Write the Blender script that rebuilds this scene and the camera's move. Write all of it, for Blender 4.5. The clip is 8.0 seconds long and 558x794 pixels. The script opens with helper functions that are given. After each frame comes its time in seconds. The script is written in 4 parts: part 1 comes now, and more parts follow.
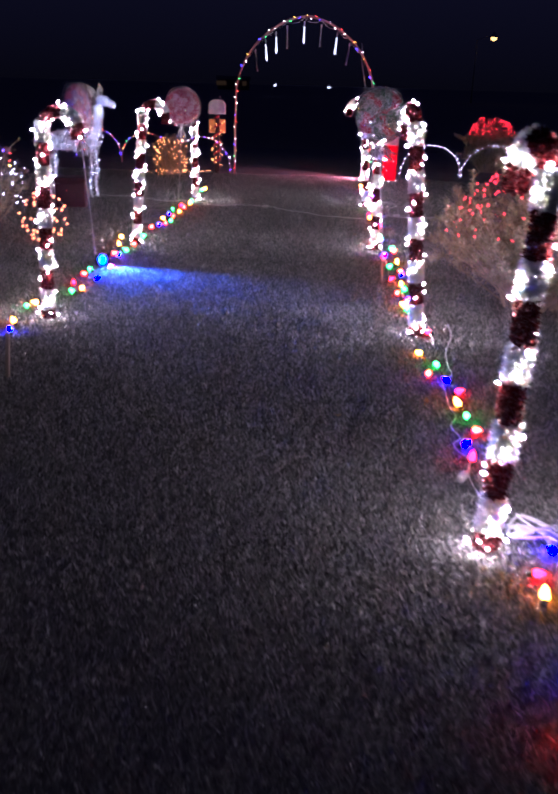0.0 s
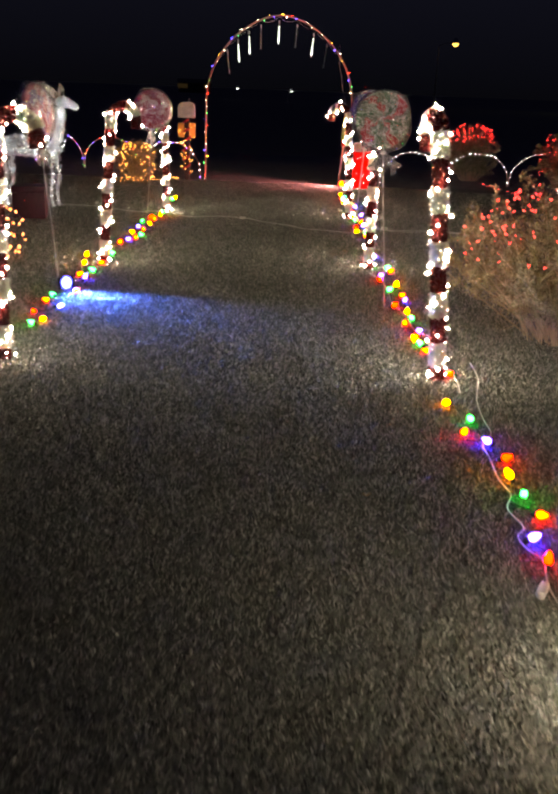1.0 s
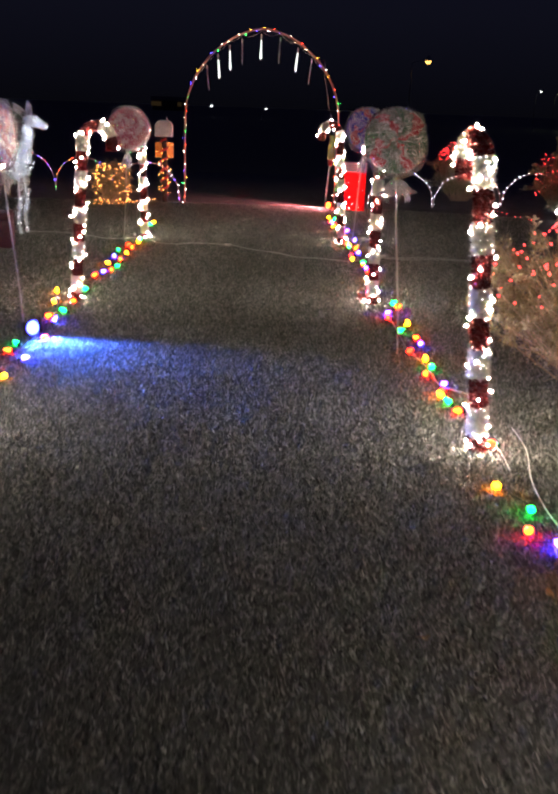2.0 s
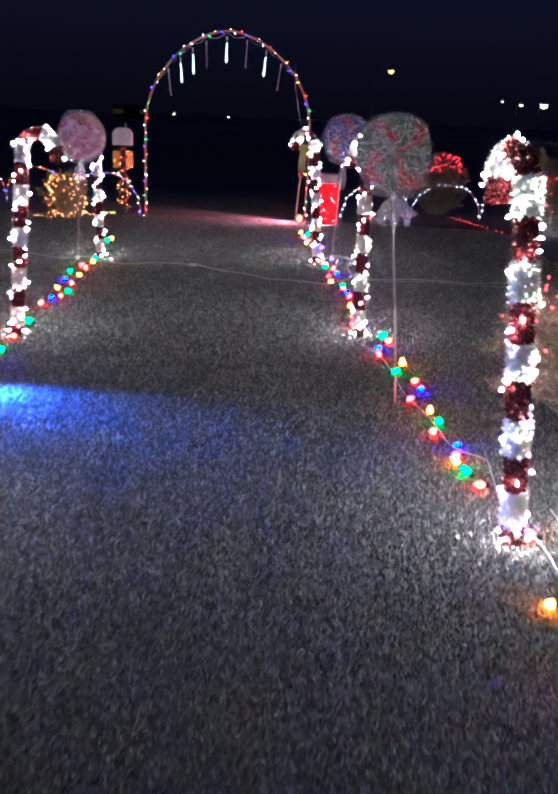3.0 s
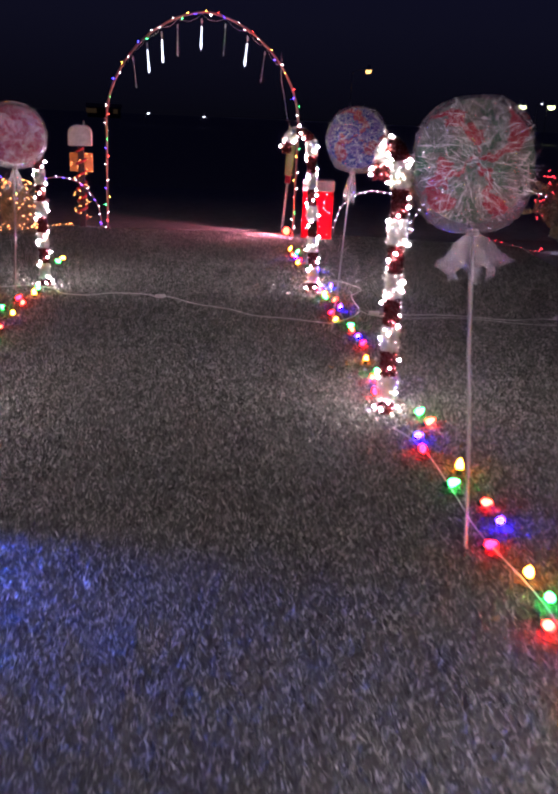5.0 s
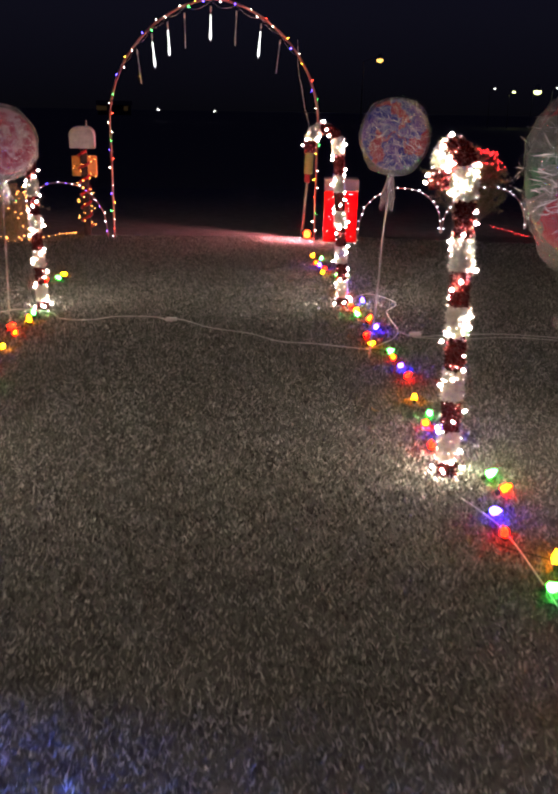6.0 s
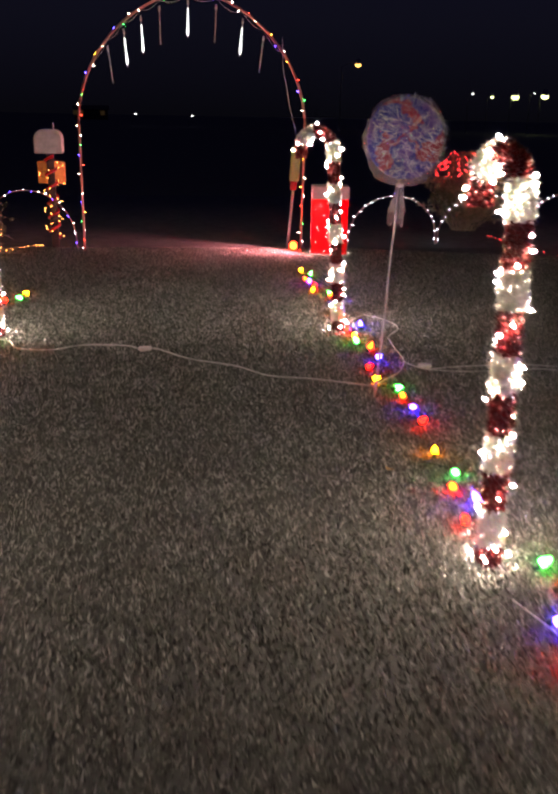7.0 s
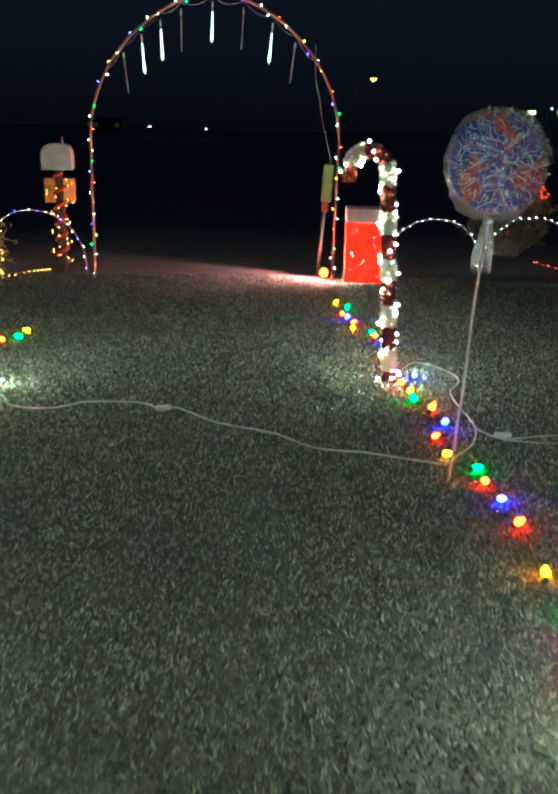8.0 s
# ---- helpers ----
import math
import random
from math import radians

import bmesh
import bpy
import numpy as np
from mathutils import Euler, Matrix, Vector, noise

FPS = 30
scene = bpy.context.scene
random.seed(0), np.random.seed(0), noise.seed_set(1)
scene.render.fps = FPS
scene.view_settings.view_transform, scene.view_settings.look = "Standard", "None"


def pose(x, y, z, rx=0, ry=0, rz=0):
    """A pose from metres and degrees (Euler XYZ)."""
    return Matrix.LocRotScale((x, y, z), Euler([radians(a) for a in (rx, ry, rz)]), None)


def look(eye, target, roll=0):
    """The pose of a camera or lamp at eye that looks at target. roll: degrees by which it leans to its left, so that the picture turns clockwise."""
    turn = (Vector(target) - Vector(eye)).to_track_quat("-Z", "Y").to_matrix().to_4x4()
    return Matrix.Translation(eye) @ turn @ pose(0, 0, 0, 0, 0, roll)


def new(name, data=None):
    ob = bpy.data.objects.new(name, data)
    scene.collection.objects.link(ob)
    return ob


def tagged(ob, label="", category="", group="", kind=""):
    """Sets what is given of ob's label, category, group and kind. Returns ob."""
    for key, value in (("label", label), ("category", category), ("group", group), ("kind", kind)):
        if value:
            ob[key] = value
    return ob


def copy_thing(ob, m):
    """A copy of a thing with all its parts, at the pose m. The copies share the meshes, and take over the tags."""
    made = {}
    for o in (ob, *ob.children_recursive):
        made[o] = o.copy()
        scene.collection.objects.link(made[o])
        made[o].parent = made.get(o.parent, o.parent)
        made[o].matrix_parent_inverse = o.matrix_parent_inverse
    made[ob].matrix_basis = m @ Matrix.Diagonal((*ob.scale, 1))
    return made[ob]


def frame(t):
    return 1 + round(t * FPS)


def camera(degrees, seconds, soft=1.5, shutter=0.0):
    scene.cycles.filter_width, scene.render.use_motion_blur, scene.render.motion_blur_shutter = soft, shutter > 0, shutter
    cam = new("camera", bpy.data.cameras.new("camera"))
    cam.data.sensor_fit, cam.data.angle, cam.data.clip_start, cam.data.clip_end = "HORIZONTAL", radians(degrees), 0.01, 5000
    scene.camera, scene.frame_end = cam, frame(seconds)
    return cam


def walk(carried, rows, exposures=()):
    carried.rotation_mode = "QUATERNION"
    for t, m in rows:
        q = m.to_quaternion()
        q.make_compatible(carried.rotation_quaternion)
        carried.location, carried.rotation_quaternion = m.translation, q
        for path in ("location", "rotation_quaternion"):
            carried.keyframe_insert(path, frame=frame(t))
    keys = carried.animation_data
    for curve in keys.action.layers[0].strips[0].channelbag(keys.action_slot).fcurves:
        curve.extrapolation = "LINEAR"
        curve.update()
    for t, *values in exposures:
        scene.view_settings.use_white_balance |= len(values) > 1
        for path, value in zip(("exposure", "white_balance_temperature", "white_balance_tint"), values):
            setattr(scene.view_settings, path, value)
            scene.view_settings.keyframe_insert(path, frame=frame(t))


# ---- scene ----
# ---- camera and walk ----
cam = camera(37.4, 8.0, soft=3.2, shutter=0.5)
ROWS = [
    (0.0, (0.017, -0.049, 1.563), (-0.545, 1.735, 0.855), 1.6),
    (0.5, (-0.267, 0.341, 1.552), (-0.796, 2.137, 0.849), 1.8),
    (1.0, (-0.449, 0.719, 1.540), (-0.926, 2.532, 0.842), 2.2),
    (1.5, (-0.635, 1.104, 1.536), (-1.089, 2.929, 0.855), 2.2),
    (3.0, (-1.106, 2.377, 1.513), (-1.452, 4.240, 0.873), 2.4),
    (3.5, (-1.170, 2.832, 1.491), (-1.486, 4.699, 0.846), 3.0),
    (4.0, (-1.267, 3.250, 1.472), (-1.579, 5.117, 0.824), 3.0),
    (4.5, (-1.417, 3.659, 1.462), (-1.697, 5.534, 0.826), 3.3),
    (6.0, (-1.787, 4.934, 1.489), (-2.116, 6.795, 0.835), 1.0),
    (6.5, (-1.886, 5.275, 1.496), (-2.163, 7.140, 0.829), 0.6),
    (7.0, (-1.989, 5.686, 1.459), (-2.270, 7.559, 0.816), 1.1),
    (7.5, (-2.165, 6.156, 1.480), (-2.507, 8.025, 0.854), 0.9),
    (8.0, (-2.317, 6.576, 1.469), (-2.624, 8.454, 0.853), 1.5),
]
EXPOSURES = [
    (0.0, 0.58, 5150, 48), (0.5, 0.58, 5250, 42), (0.7, 0.70, 5900, 32), (0.8, 0.70, 7000, 7), (1.0, 0.72, 7200, 5), (1.5, 0.67, 7200, 6), (1.7, 0.67, 7000, 8),
    (2.8, 0.80, 4900, 20), (3.0, 0.80, 4900, 20), (3.5, 0.80, 4900, 21), (4.0, 0.77, 4900, 26), (4.5, 0.77, 5300, 42), (4.7, 0.77, 5300, 42),
    (5.8, 0.65, 6600, 20), (7.0, 0.65, 6550, 22), (7.5, 0.70, 6400, 20), (7.6, 0.80, 5900, -22), (8.0, 0.98, 5150, -44),
]
walk(cam, [(t, look(eye, target, roll)) for t, eye, target, roll in ROWS], EXPOSURES)

# ---- night sky ----
world = bpy.data.worlds.new("night")
scene.world = world
world.use_nodes = True
wn, wl = world.node_tree.nodes, world.node_tree.links
back = wn["Background"]
coord = wn.new("ShaderNodeTexCoord")
split = wn.new("ShaderNodeSeparateXYZ")
ramp = wn.new("ShaderNodeValToRGB")
ramp.color_ramp.elements[0].position, ramp.color_ramp.elements[0].color = 0.0, (0.0013, 0.0013, 0.0022, 1)
ramp.color_ramp.elements[1].position, ramp.color_ramp.elements[1].color = 0.30, (0.0032, 0.0034, 0.0105, 1)
mid_sky = ramp.color_ramp.elements.new(0.10)
mid_sky.color = (0.0026, 0.0027, 0.0056, 1)
wl.new(coord.outputs["Generated"], split.inputs[0])
wl.new(split.outputs["Z"], ramp.inputs[0])
wl.new(ramp.outputs[0], back.inputs[0])
back.inputs[1].default_value = 1.0


def spot(name, eye, target, colour, watts, angle, radius):
    data = bpy.data.lights.new(name, "SPOT")
    data.color, data.energy, data.spot_size, data.spot_blend, data.shadow_soft_size = colour, watts, radians(angle), 0.9 if angle < 120 else 0.35, radius
    ob = new(name, data)
    ob.matrix_world = look(eye, target)
    return ob


SPOT_L, SPOT_R = (-3.73, 6.46), (-3.28, 15.18)
spot("floodlight_beam", (SPOT_L[0] + 0.055, SPOT_L[1] - 0.04, 0.15), (SPOT_L[0] + 0.80, SPOT_L[1] - 0.53, -0.30), (0.05, 0.15, 1.0), 780, 96, 0.012)
spot("floodlight_beam", (SPOT_R[0] - 0.03, SPOT_R[1] - 0.075, 0.11), (SPOT_R[0] - 0.5, SPOT_R[1] - 1.0, 0.35), (1.0, 0.32, 0.33), 180, 178, 0.03)

# ---- materials ----


def shader(name, base, rough=0.6, metal=0.0, vary=0.25, scale=30.0, bump=0.0, bump_scale=200.0, **more):
    """A principled material whose colour varies at two scales, with fine relief."""
    m = bpy.data.materials.new(name)
    m.use_nodes = True
    n, l = m.node_tree.nodes, m.node_tree.links
    p = n["Principled BSDF"]
    p.inputs["Roughness"].default_value, p.inputs["Metallic"].default_value = rough, metal
    for key, value in more.items():
        p.inputs[key.replace("_", " ")].default_value = value
    tc = n.new("ShaderNodeTexCoord")
    big, small = n.new("ShaderNodeTexNoise"), n.new("ShaderNodeTexNoise")
    big.inputs["Scale"].default_value, small.inputs["Scale"].default_value = scale * 0.15, scale
    small.inputs["Detail"].default_value = 6
    add = n.new("ShaderNodeMath")
    add.operation = "ADD"
    mr = n.new("ShaderNodeMapRange")
    mr.inputs[1].default_value, mr.inputs[2].default_value = 0.6, 1.4
    mr.inputs[3].default_value, mr.inputs[4].default_value = 1 - vary, 1 + vary
    mix = n.new("ShaderNodeMix")
    mix.data_type, mix.blend_type = "RGBA", "MULTIPLY"
    mix.inputs[0].default_value = 1.0
    mix.inputs[6].default_value = (*base, 1)
    for t in (big, small):
        l.new(tc.outputs["Object"], t.inputs["Vector"])
    l.new(big.outputs[0], add.inputs[0]), l.new(small.outputs[0], add.inputs[1])
    l.new(add.outputs[0], mr.inputs[0]), l.new(mr.outputs[0], mix.inputs[7])
    l.new(mix.outputs[2], p.inputs["Base Color"])
    if bump:
        fine, bp = n.new("ShaderNodeTexNoise"), n.new("ShaderNodeBump")
        fine.inputs["Scale"].default_value = bump_scale
        bp.inputs["Strength"].default_value, bp.inputs["Distance"].default_value = bump, 0.01
        l.new(tc.outputs["Object"], fine.inputs["Vector"])
        l.new(fine.outputs[0], bp.inputs["Height"]), l.new(bp.outputs[0], p.inputs["Normal"])
    return m


def island(name, colours, rough=0.6, metal=0.0, **more):
    """A principled material that picks a colour for every loose piece."""
    m = bpy.data.materials.new(name)
    m.use_nodes = True
    n, l = m.node_tree.nodes, m.node_tree.links
    p = n["Principled BSDF"]
    p.inputs["Roughness"].default_value, p.inputs["Metallic"].default_value = rough, metal
    for key, value in more.items():
        p.inputs[key.replace("_", " ")].default_value = value
    geo, r = n.new("ShaderNodeNewGeometry"), n.new("ShaderNodeValToRGB")
    while len(r.color_ramp.elements) < len(colours):
        r.color_ramp.elements.new(0.5)
    for i, c in enumerate(colours):
        r.color_ramp.elements[i].position, r.color_ramp.elements[i].color = i / (len(colours) - 1), (*c, 1)
    l.new(geo.outputs["Random Per Island"], r.inputs[0])
    l.new(r.outputs[0], p.inputs["Base Color"])
    return m


def lit(name, colour, strength):
    """A glowing bulb."""
    m = bpy.data.materials.new(name)
    m.use_nodes = True
    p = m.node_tree.nodes["Principled BSDF"]
    p.inputs["Base Color"].default_value = (*[0.3 * c for c in colour], 1)
    p.inputs["Roughness"].default_value = 0.3
    p.inputs["Emission Color"].default_value = (*colour, 1)
    p.inputs["Emission Strength"].default_value = strength
    return m


MINI, C9 = 780, 72
M = dict(
    soil=shader("dormant_turf", (0.115, 0.111, 0.103), 0.95, vary=0.3, scale=40, bump=0.1, bump_scale=160),
    grass=island("grass_blades", [(0.050, 0.048, 0.045), (0.17, 0.166, 0.155), (0.06, 0.064, 0.052), (0.48, 0.465, 0.435), (0.10, 0.098, 0.091)], 0.6),
    red_tinsel=island("red_tinsel", [(0.035, 0.002, 0.003), (0.07, 0.004, 0.005), (0.14, 0.008, 0.008), (0.018, 0.001, 0.002)], 0.35, 0.4),
    white_tinsel=island("white_tinsel", [(0.74, 0.75, 0.69), (0.84, 0.84, 0.77), (0.64, 0.65, 0.60)], 0.7, 0.0),
    pole=shader("white_plastic_pipe", (0.55, 0.55, 0.53), 0.45, vary=0.1),
    stick=shader("grey_plastic_stick", (0.38, 0.37, 0.37), 0.4, vary=0.15),
    green_wire=shader("green_wire", (0.012, 0.03, 0.015), 0.5),
    white_wire=shader("white_cord", (0.50, 0.48, 0.47), 0.5, vary=0.15),
    socket=shader("green_socket", (0.01, 0.035, 0.015), 0.4),
    warm=lit("warm_white_bulb", (1.0, 0.87, 0.64), MINI),
    cool=lit("cool_white_bulb", (0.80, 0.92, 1.0), 13), dim=lit("hoop_white_bulb", (0.80, 0.90, 1.0), 16), ember=lit("orange_red_bulb", (1.0, 0.20, 0.05), 9),
    glow=lit("bulb_inside_gift", (1.0, 0.88, 0.7), 430),
    amber=lit("amber_bulb", (1.0, 0.32, 0.06), 14),
    mini_red=lit("small_red_bulb", (1.0, 0.03, 0.03), 11),
    b_r=lit("red_bulb", (1.0, 0.003, 0.0001), C9), b_y=lit("yellow_bulb", (1.0, 0.22, 0.0002), C9), b_g=lit("green_bulb", (0.001, 1.0, 0.05), C9 * 0.5),
    b_o=lit("orange_bulb", (1.0, 0.014, 0.0001), C9), b_b=lit("blue_bulb", (0.018, 0.011, 1.0), C9 * 1.9),
    a_r=lit("small_arch_red_bulb", (1.0, 0.03, 0.012), 24), a_y=lit("small_arch_yellow_bulb", (1.0, 0.45, 0.03), 24), a_g=lit("small_arch_green_bulb", (0.02, 1.0, 0.10), 18),
    a_b=lit("small_arch_blue_bulb", (0.04, 0.03, 1.0), 35), a_w=lit("small_arch_white_bulb", (1.0, 0.9, 0.7), 24),
    blue_lens=lit("blue_floodlight_lens", (0.02, 0.03, 1.0), 34), red_lens=lit("red_floodlight_lens", (1.0, 0.03, 0.003), 30),
    white_lens=lit("white_globe", (0.8, 0.85, 1.0), 10),
    sodium=lit("sodium_lamp", (1.0, 0.55, 0.10), 2.2), far_white=lit("far_white_lamp", (0.95, 1.0, 0.95), 2.5), far_green=lit("far_greenish_lamp", (0.85, 1.0, 0.35), 3),
    dark_amber=lit("far_amber_window", (1.0, 0.62, 0.22), 0.010),
    meteor=lit("meteor_tube_light", (0.88, 0.97, 0.88), 2.6),
    tube=shader("clear_tube", (0.45, 0.48, 0.50), 0.25, vary=0.1, Transmission_Weight=0.3),
    red_pipe=shader("pinkish_pipe", (0.42, 0.17, 0.15), 0.5, vary=0.3),
    mail_white=shader("white_mailbox_paint", (0.62, 0.58, 0.57), 0.5, vary=0.2),
    post=shader("dark_post", (0.05, 0.03, 0.03), 0.7), ribbon=shader("red_ribbon", (0.40, 0.02, 0.03), 0.35, vary=0.3),
    news=shader("yellow_plastic", (0.72, 0.33, 0.08), 0.5, vary=0.25),
    lid=shader("pale_pink_fabric", (0.70, 0.42, 0.42), 0.8, vary=0.2),
    gift_dark=shader("dark_red_wrap", (0.05, 0.008, 0.018), 0.6, vary=0.4),
    ctrl=shader("yellow_green_plastic", (0.33, 0.38, 0.12), 0.5, vary=0.2), black=shader("black_plastic", (0.015, 0.015, 0.015), 0.4),
    twig=island("dry_twigs", [(0.32, 0.26, 0.18), (0.52, 0.44, 0.32), (0.40, 0.33, 0.24)], 0.8),
    leaf=island("olive_leaves", [(0.20, 0.185, 0.11), (0.32, 0.29, 0.17), (0.46, 0.41, 0.27), (0.24, 0.25, 0.14)], 0.6),
    metal=shader("grey_steel", (0.25, 0.25, 0.25), 0.45, 0.8),
    crystal=island("clear_acrylic_thread", [(0.75, 0.82, 0.9), (0.9, 0.95, 1.0), (0.55, 0.62, 0.75)], 0.2, 0.0),
    asphalt=shader("worn_asphalt", (0.15, 0.145, 0.14), 1.0, vary=0.35, scale=60, bump=0.4, bump_scale=300),
    leaf_litter=shader("dead_leaf", (0.30, 0.22, 0.12), 0.7),
)


def translucent(name, base, glow):
    """Thin cloth that lets light through."""
    m = shader(name, base, 0.8, vary=0.15)
    n, l = m.node_tree.nodes, m.node_tree.links
    p, out = n["Principled BSDF"], n["Material Output"]
    t, mix = n.new("ShaderNodeBsdfTranslucent"), n.new("ShaderNodeMixShader")
    t.inputs[0].default_value = (*glow, 1)
    mix.inputs[0].default_value = 0.6
    l.new(p.outputs[0], mix.inputs[1]), l.new(t.outputs[0], mix.inputs[2]), l.new(mix.outputs[0], out.inputs[0])
    return m


def cellophane(name, tint, share, cloud):
    """Clear crinkled film: mostly see-through, with sharp gloss."""
    m = bpy.data.materials.new(name)
    m.use_nodes = True
    n, l = m.node_tree.nodes, m.node_tree.links
    out = n["Material Output"]
    clear, gloss, milk = n.new("ShaderNodeBsdfTransparent"), n.new("ShaderNodeBsdfGlossy"), n.new("ShaderNodeBsdfTranslucent")
    clear.inputs[0].default_value = (*tint, 1)
    gloss.inputs["Roughness"].default_value = 0.14
    tc, mp, ns, bp = n.new("ShaderNodeTexCoord"), n.new("ShaderNodeMapping"), n.new("ShaderNodeTexNoise"), n.new("ShaderNodeBump")
    mp.inputs["Scale"].default_value = (1.0, 1.0, 0.45)
    ns.inputs["Scale"].default_value, ns.inputs["Detail"].default_value, ns.inputs["Distortion"].default_value = 34, 4, 1.5
    bp.inputs["Strength"].default_value, bp.inputs["Distance"].default_value = 1.0, 0.02
    l.new(tc.outputs["Object"], mp.inputs[0]), l.new(mp.outputs[0], ns.inputs["Vector"])
    l.new(ns.outputs[0], bp.inputs["Height"]), l.new(bp.outputs[0], gloss.inputs["Normal"])
    milk.inputs[0].default_value = (0.8, 0.8, 0.85, 1)
    film, mix = n.new("ShaderNodeMixShader"), n.new("ShaderNodeMixShader")
    film.inputs[0].default_value, mix.inputs[0].default_value = cloud, share
    l.new(gloss.outputs[0], film.inputs[1]), l.new(milk.outputs[0], film.inputs[2])
    l.new(clear.outputs[0], mix.inputs[1]), l.new(film.outputs[0], mix.inputs[2]), l.new(mix.outputs[0], out.inputs[0])
    return m


def swirl(name, colours, arms, twist):
    """Spiral stripes of candy round the y axis of the thing, from its colours in turn."""
    m = bpy.data.materials.new(name)
    m.use_nodes = True
    n, l = m.node_tree.nodes, m.node_tree.links
    p = n["Principled BSDF"]
    p.inputs["Roughness"].default_value = 0.45
    tc, sep = n.new("ShaderNodeTexCoord"), n.new("ShaderNodeSeparateXYZ")
    ns, nadd = n.new("ShaderNodeTexNoise"), n.new("ShaderNodeVectorMath")
    ns.inputs["Scale"].default_value, ns.inputs["Detail"].default_value = 16, 5
    nsc = n.new("ShaderNodeVectorMath")
    nsc.operation, nsc.inputs[3].default_value = "SCALE", 0.22
    l.new(tc.outputs["Object"], ns.inputs["Vector"]), l.new(ns.outputs["Color"], nsc.inputs[0])
    l.new(tc.outputs["Object"], nadd.inputs[0]), l.new(nsc.outputs[0], nadd.inputs[1])
    l.new(nadd.outputs[0], sep.inputs[0])

    def maths(op, a, b=None, c=None):
        node = n.new("ShaderNodeMath")
        node.operation = op
        for i, v in enumerate((a, b, c)):
            if v is None:
                continue
            if isinstance(v, (int, float)):
                node.inputs[i].default_value = v
            else:
                l.new(v, node.inputs[i])
        return node.outputs[0]
    x, z = maths("SUBTRACT", sep.outputs["X"], 0.11), maths("SUBTRACT", sep.outputs["Z"], 0.11)
    ang = maths("ARCTAN2", x, z)
    rad = maths("SQRT", maths("ADD", maths("MULTIPLY", x, x), maths("MULTIPLY", z, z)))
    turn = maths("FRACT", maths("ADD", maths("MULTIPLY", ang, arms / (2 * math.pi)), maths("MULTIPLY", rad, twist)))
    r = n.new("ShaderNodeValToRGB")
    r.color_ramp.interpolation = "CONSTANT"
    while len(r.color_ramp.elements) < len(colours):
        r.color_ramp.elements.new(0.5)
    for i, c in enumerate(colours):
        r.color_ramp.elements[i].position, r.color_ramp.elements[i].color = i / len(colours), (*c, 1)
    l.new(turn, r.inputs[0]), l.new(r.outputs[0], p.inputs["Base Color"])
    return m



def through_lit(m, share):
    """Thin leaves let part of the light through: the base colour also feeds a translucent layer."""
    n, l = m.node_tree.nodes, m.node_tree.links
    p, out = n["Principled BSDF"], n["Material Output"]
    t, mix = n.new("ShaderNodeBsdfTranslucent"), n.new("ShaderNodeMixShader")
    mix.inputs[0].default_value = share
    l.new(p.inputs["Base Color"].links[0].from_socket, t.inputs[0])
    l.new(p.outputs[0], mix.inputs[1]), l.new(t.outputs[0], mix.inputs[2]), l.new(mix.outputs[0], out.inputs[0])


# near-white strip colours: reflected lamplight on the lollipop film, put into the base colour
M["glint"] = island("white_film_glints", [(0.75, 0.75, 0.77), (0.95, 0.95, 0.97), (0.85, 0.85, 0.87)], 0.25, 0.0)
through_lit(M["grass"], 0.10)
through_lit(M["leaf"], 0.35)
through_lit(M["white_tinsel"], 0.55)
through_lit(M["glint"], 0.3)
M["gift_cloth"] = translucent("red_mesh_cloth", (0.60, 0.02, 0.02), (0.85, 0.03, 0.03))
M["film"] = cellophane("cellophane", (0.93, 0.93, 0.95), 0.44, 0.12)
M["film_gathered"] = cellophane("gathered_cellophane", (0.93, 0.93, 0.95), 0.52, 0.30)
RED, WHITE, GREEN, BLUE, PINK = (0.55, 0.012, 0.03), (0.20, 0.22, 0.18), (0.05, 0.16, 0.08), (0.015, 0.025, 0.42), (0.60, 0.15, 0.26)
M["candy_rwg"] = swirl("red_white_green_swirl", [RED, WHITE, GREEN, WHITE], 4, 3.0)
M["candy_blue"] = swirl("blue_red_swirl", [BLUE, (0.50, 0.03, 0.06), BLUE, (0.16, 0.08, 0.50)], 3, 3.0)
M["candy_pink"] = swirl("pink_white_swirl", [(0.55, 0.06, 0.14), PINK, (0.75, 0.50, 0.58)], 3, 8.0)
M["candy_plum"] = swirl("plum_swirl", [(0.35, 0.05, 0.10), (0.30, 0.18, 0.42), PINK], 3, 6.0)

# ---- mesh helpers ----


def finish(name, bm, material, smooth=True):
    me = bpy.data.meshes.new(name)
    bm.normal_update()
    bm.to_mesh(me)
    bm.free()
    me.materials.append(material)
    if smooth:
        me.polygons.foreach_set("use_smooth", [True] * len(me.polygons))
    return me


def part(name, bm, material, parent, label="", smooth=True):
    ob = new(name, finish(name, bm, material, smooth))
    ob.parent = parent
    if label:
        ob["label"] = label
    return ob


def piece(name, me, parent, m):
    """An object of its own on a shared mesh."""
    ob = new(name, me)
    ob.parent = parent
    ob.matrix_basis = m
    return ob


def thing(name, m, label, category, group="", kind=""):
    ob = new(name)
    ob.empty_display_size = 0.1
    ob.matrix_basis = m
    return tagged(ob, label, category, group, kind)


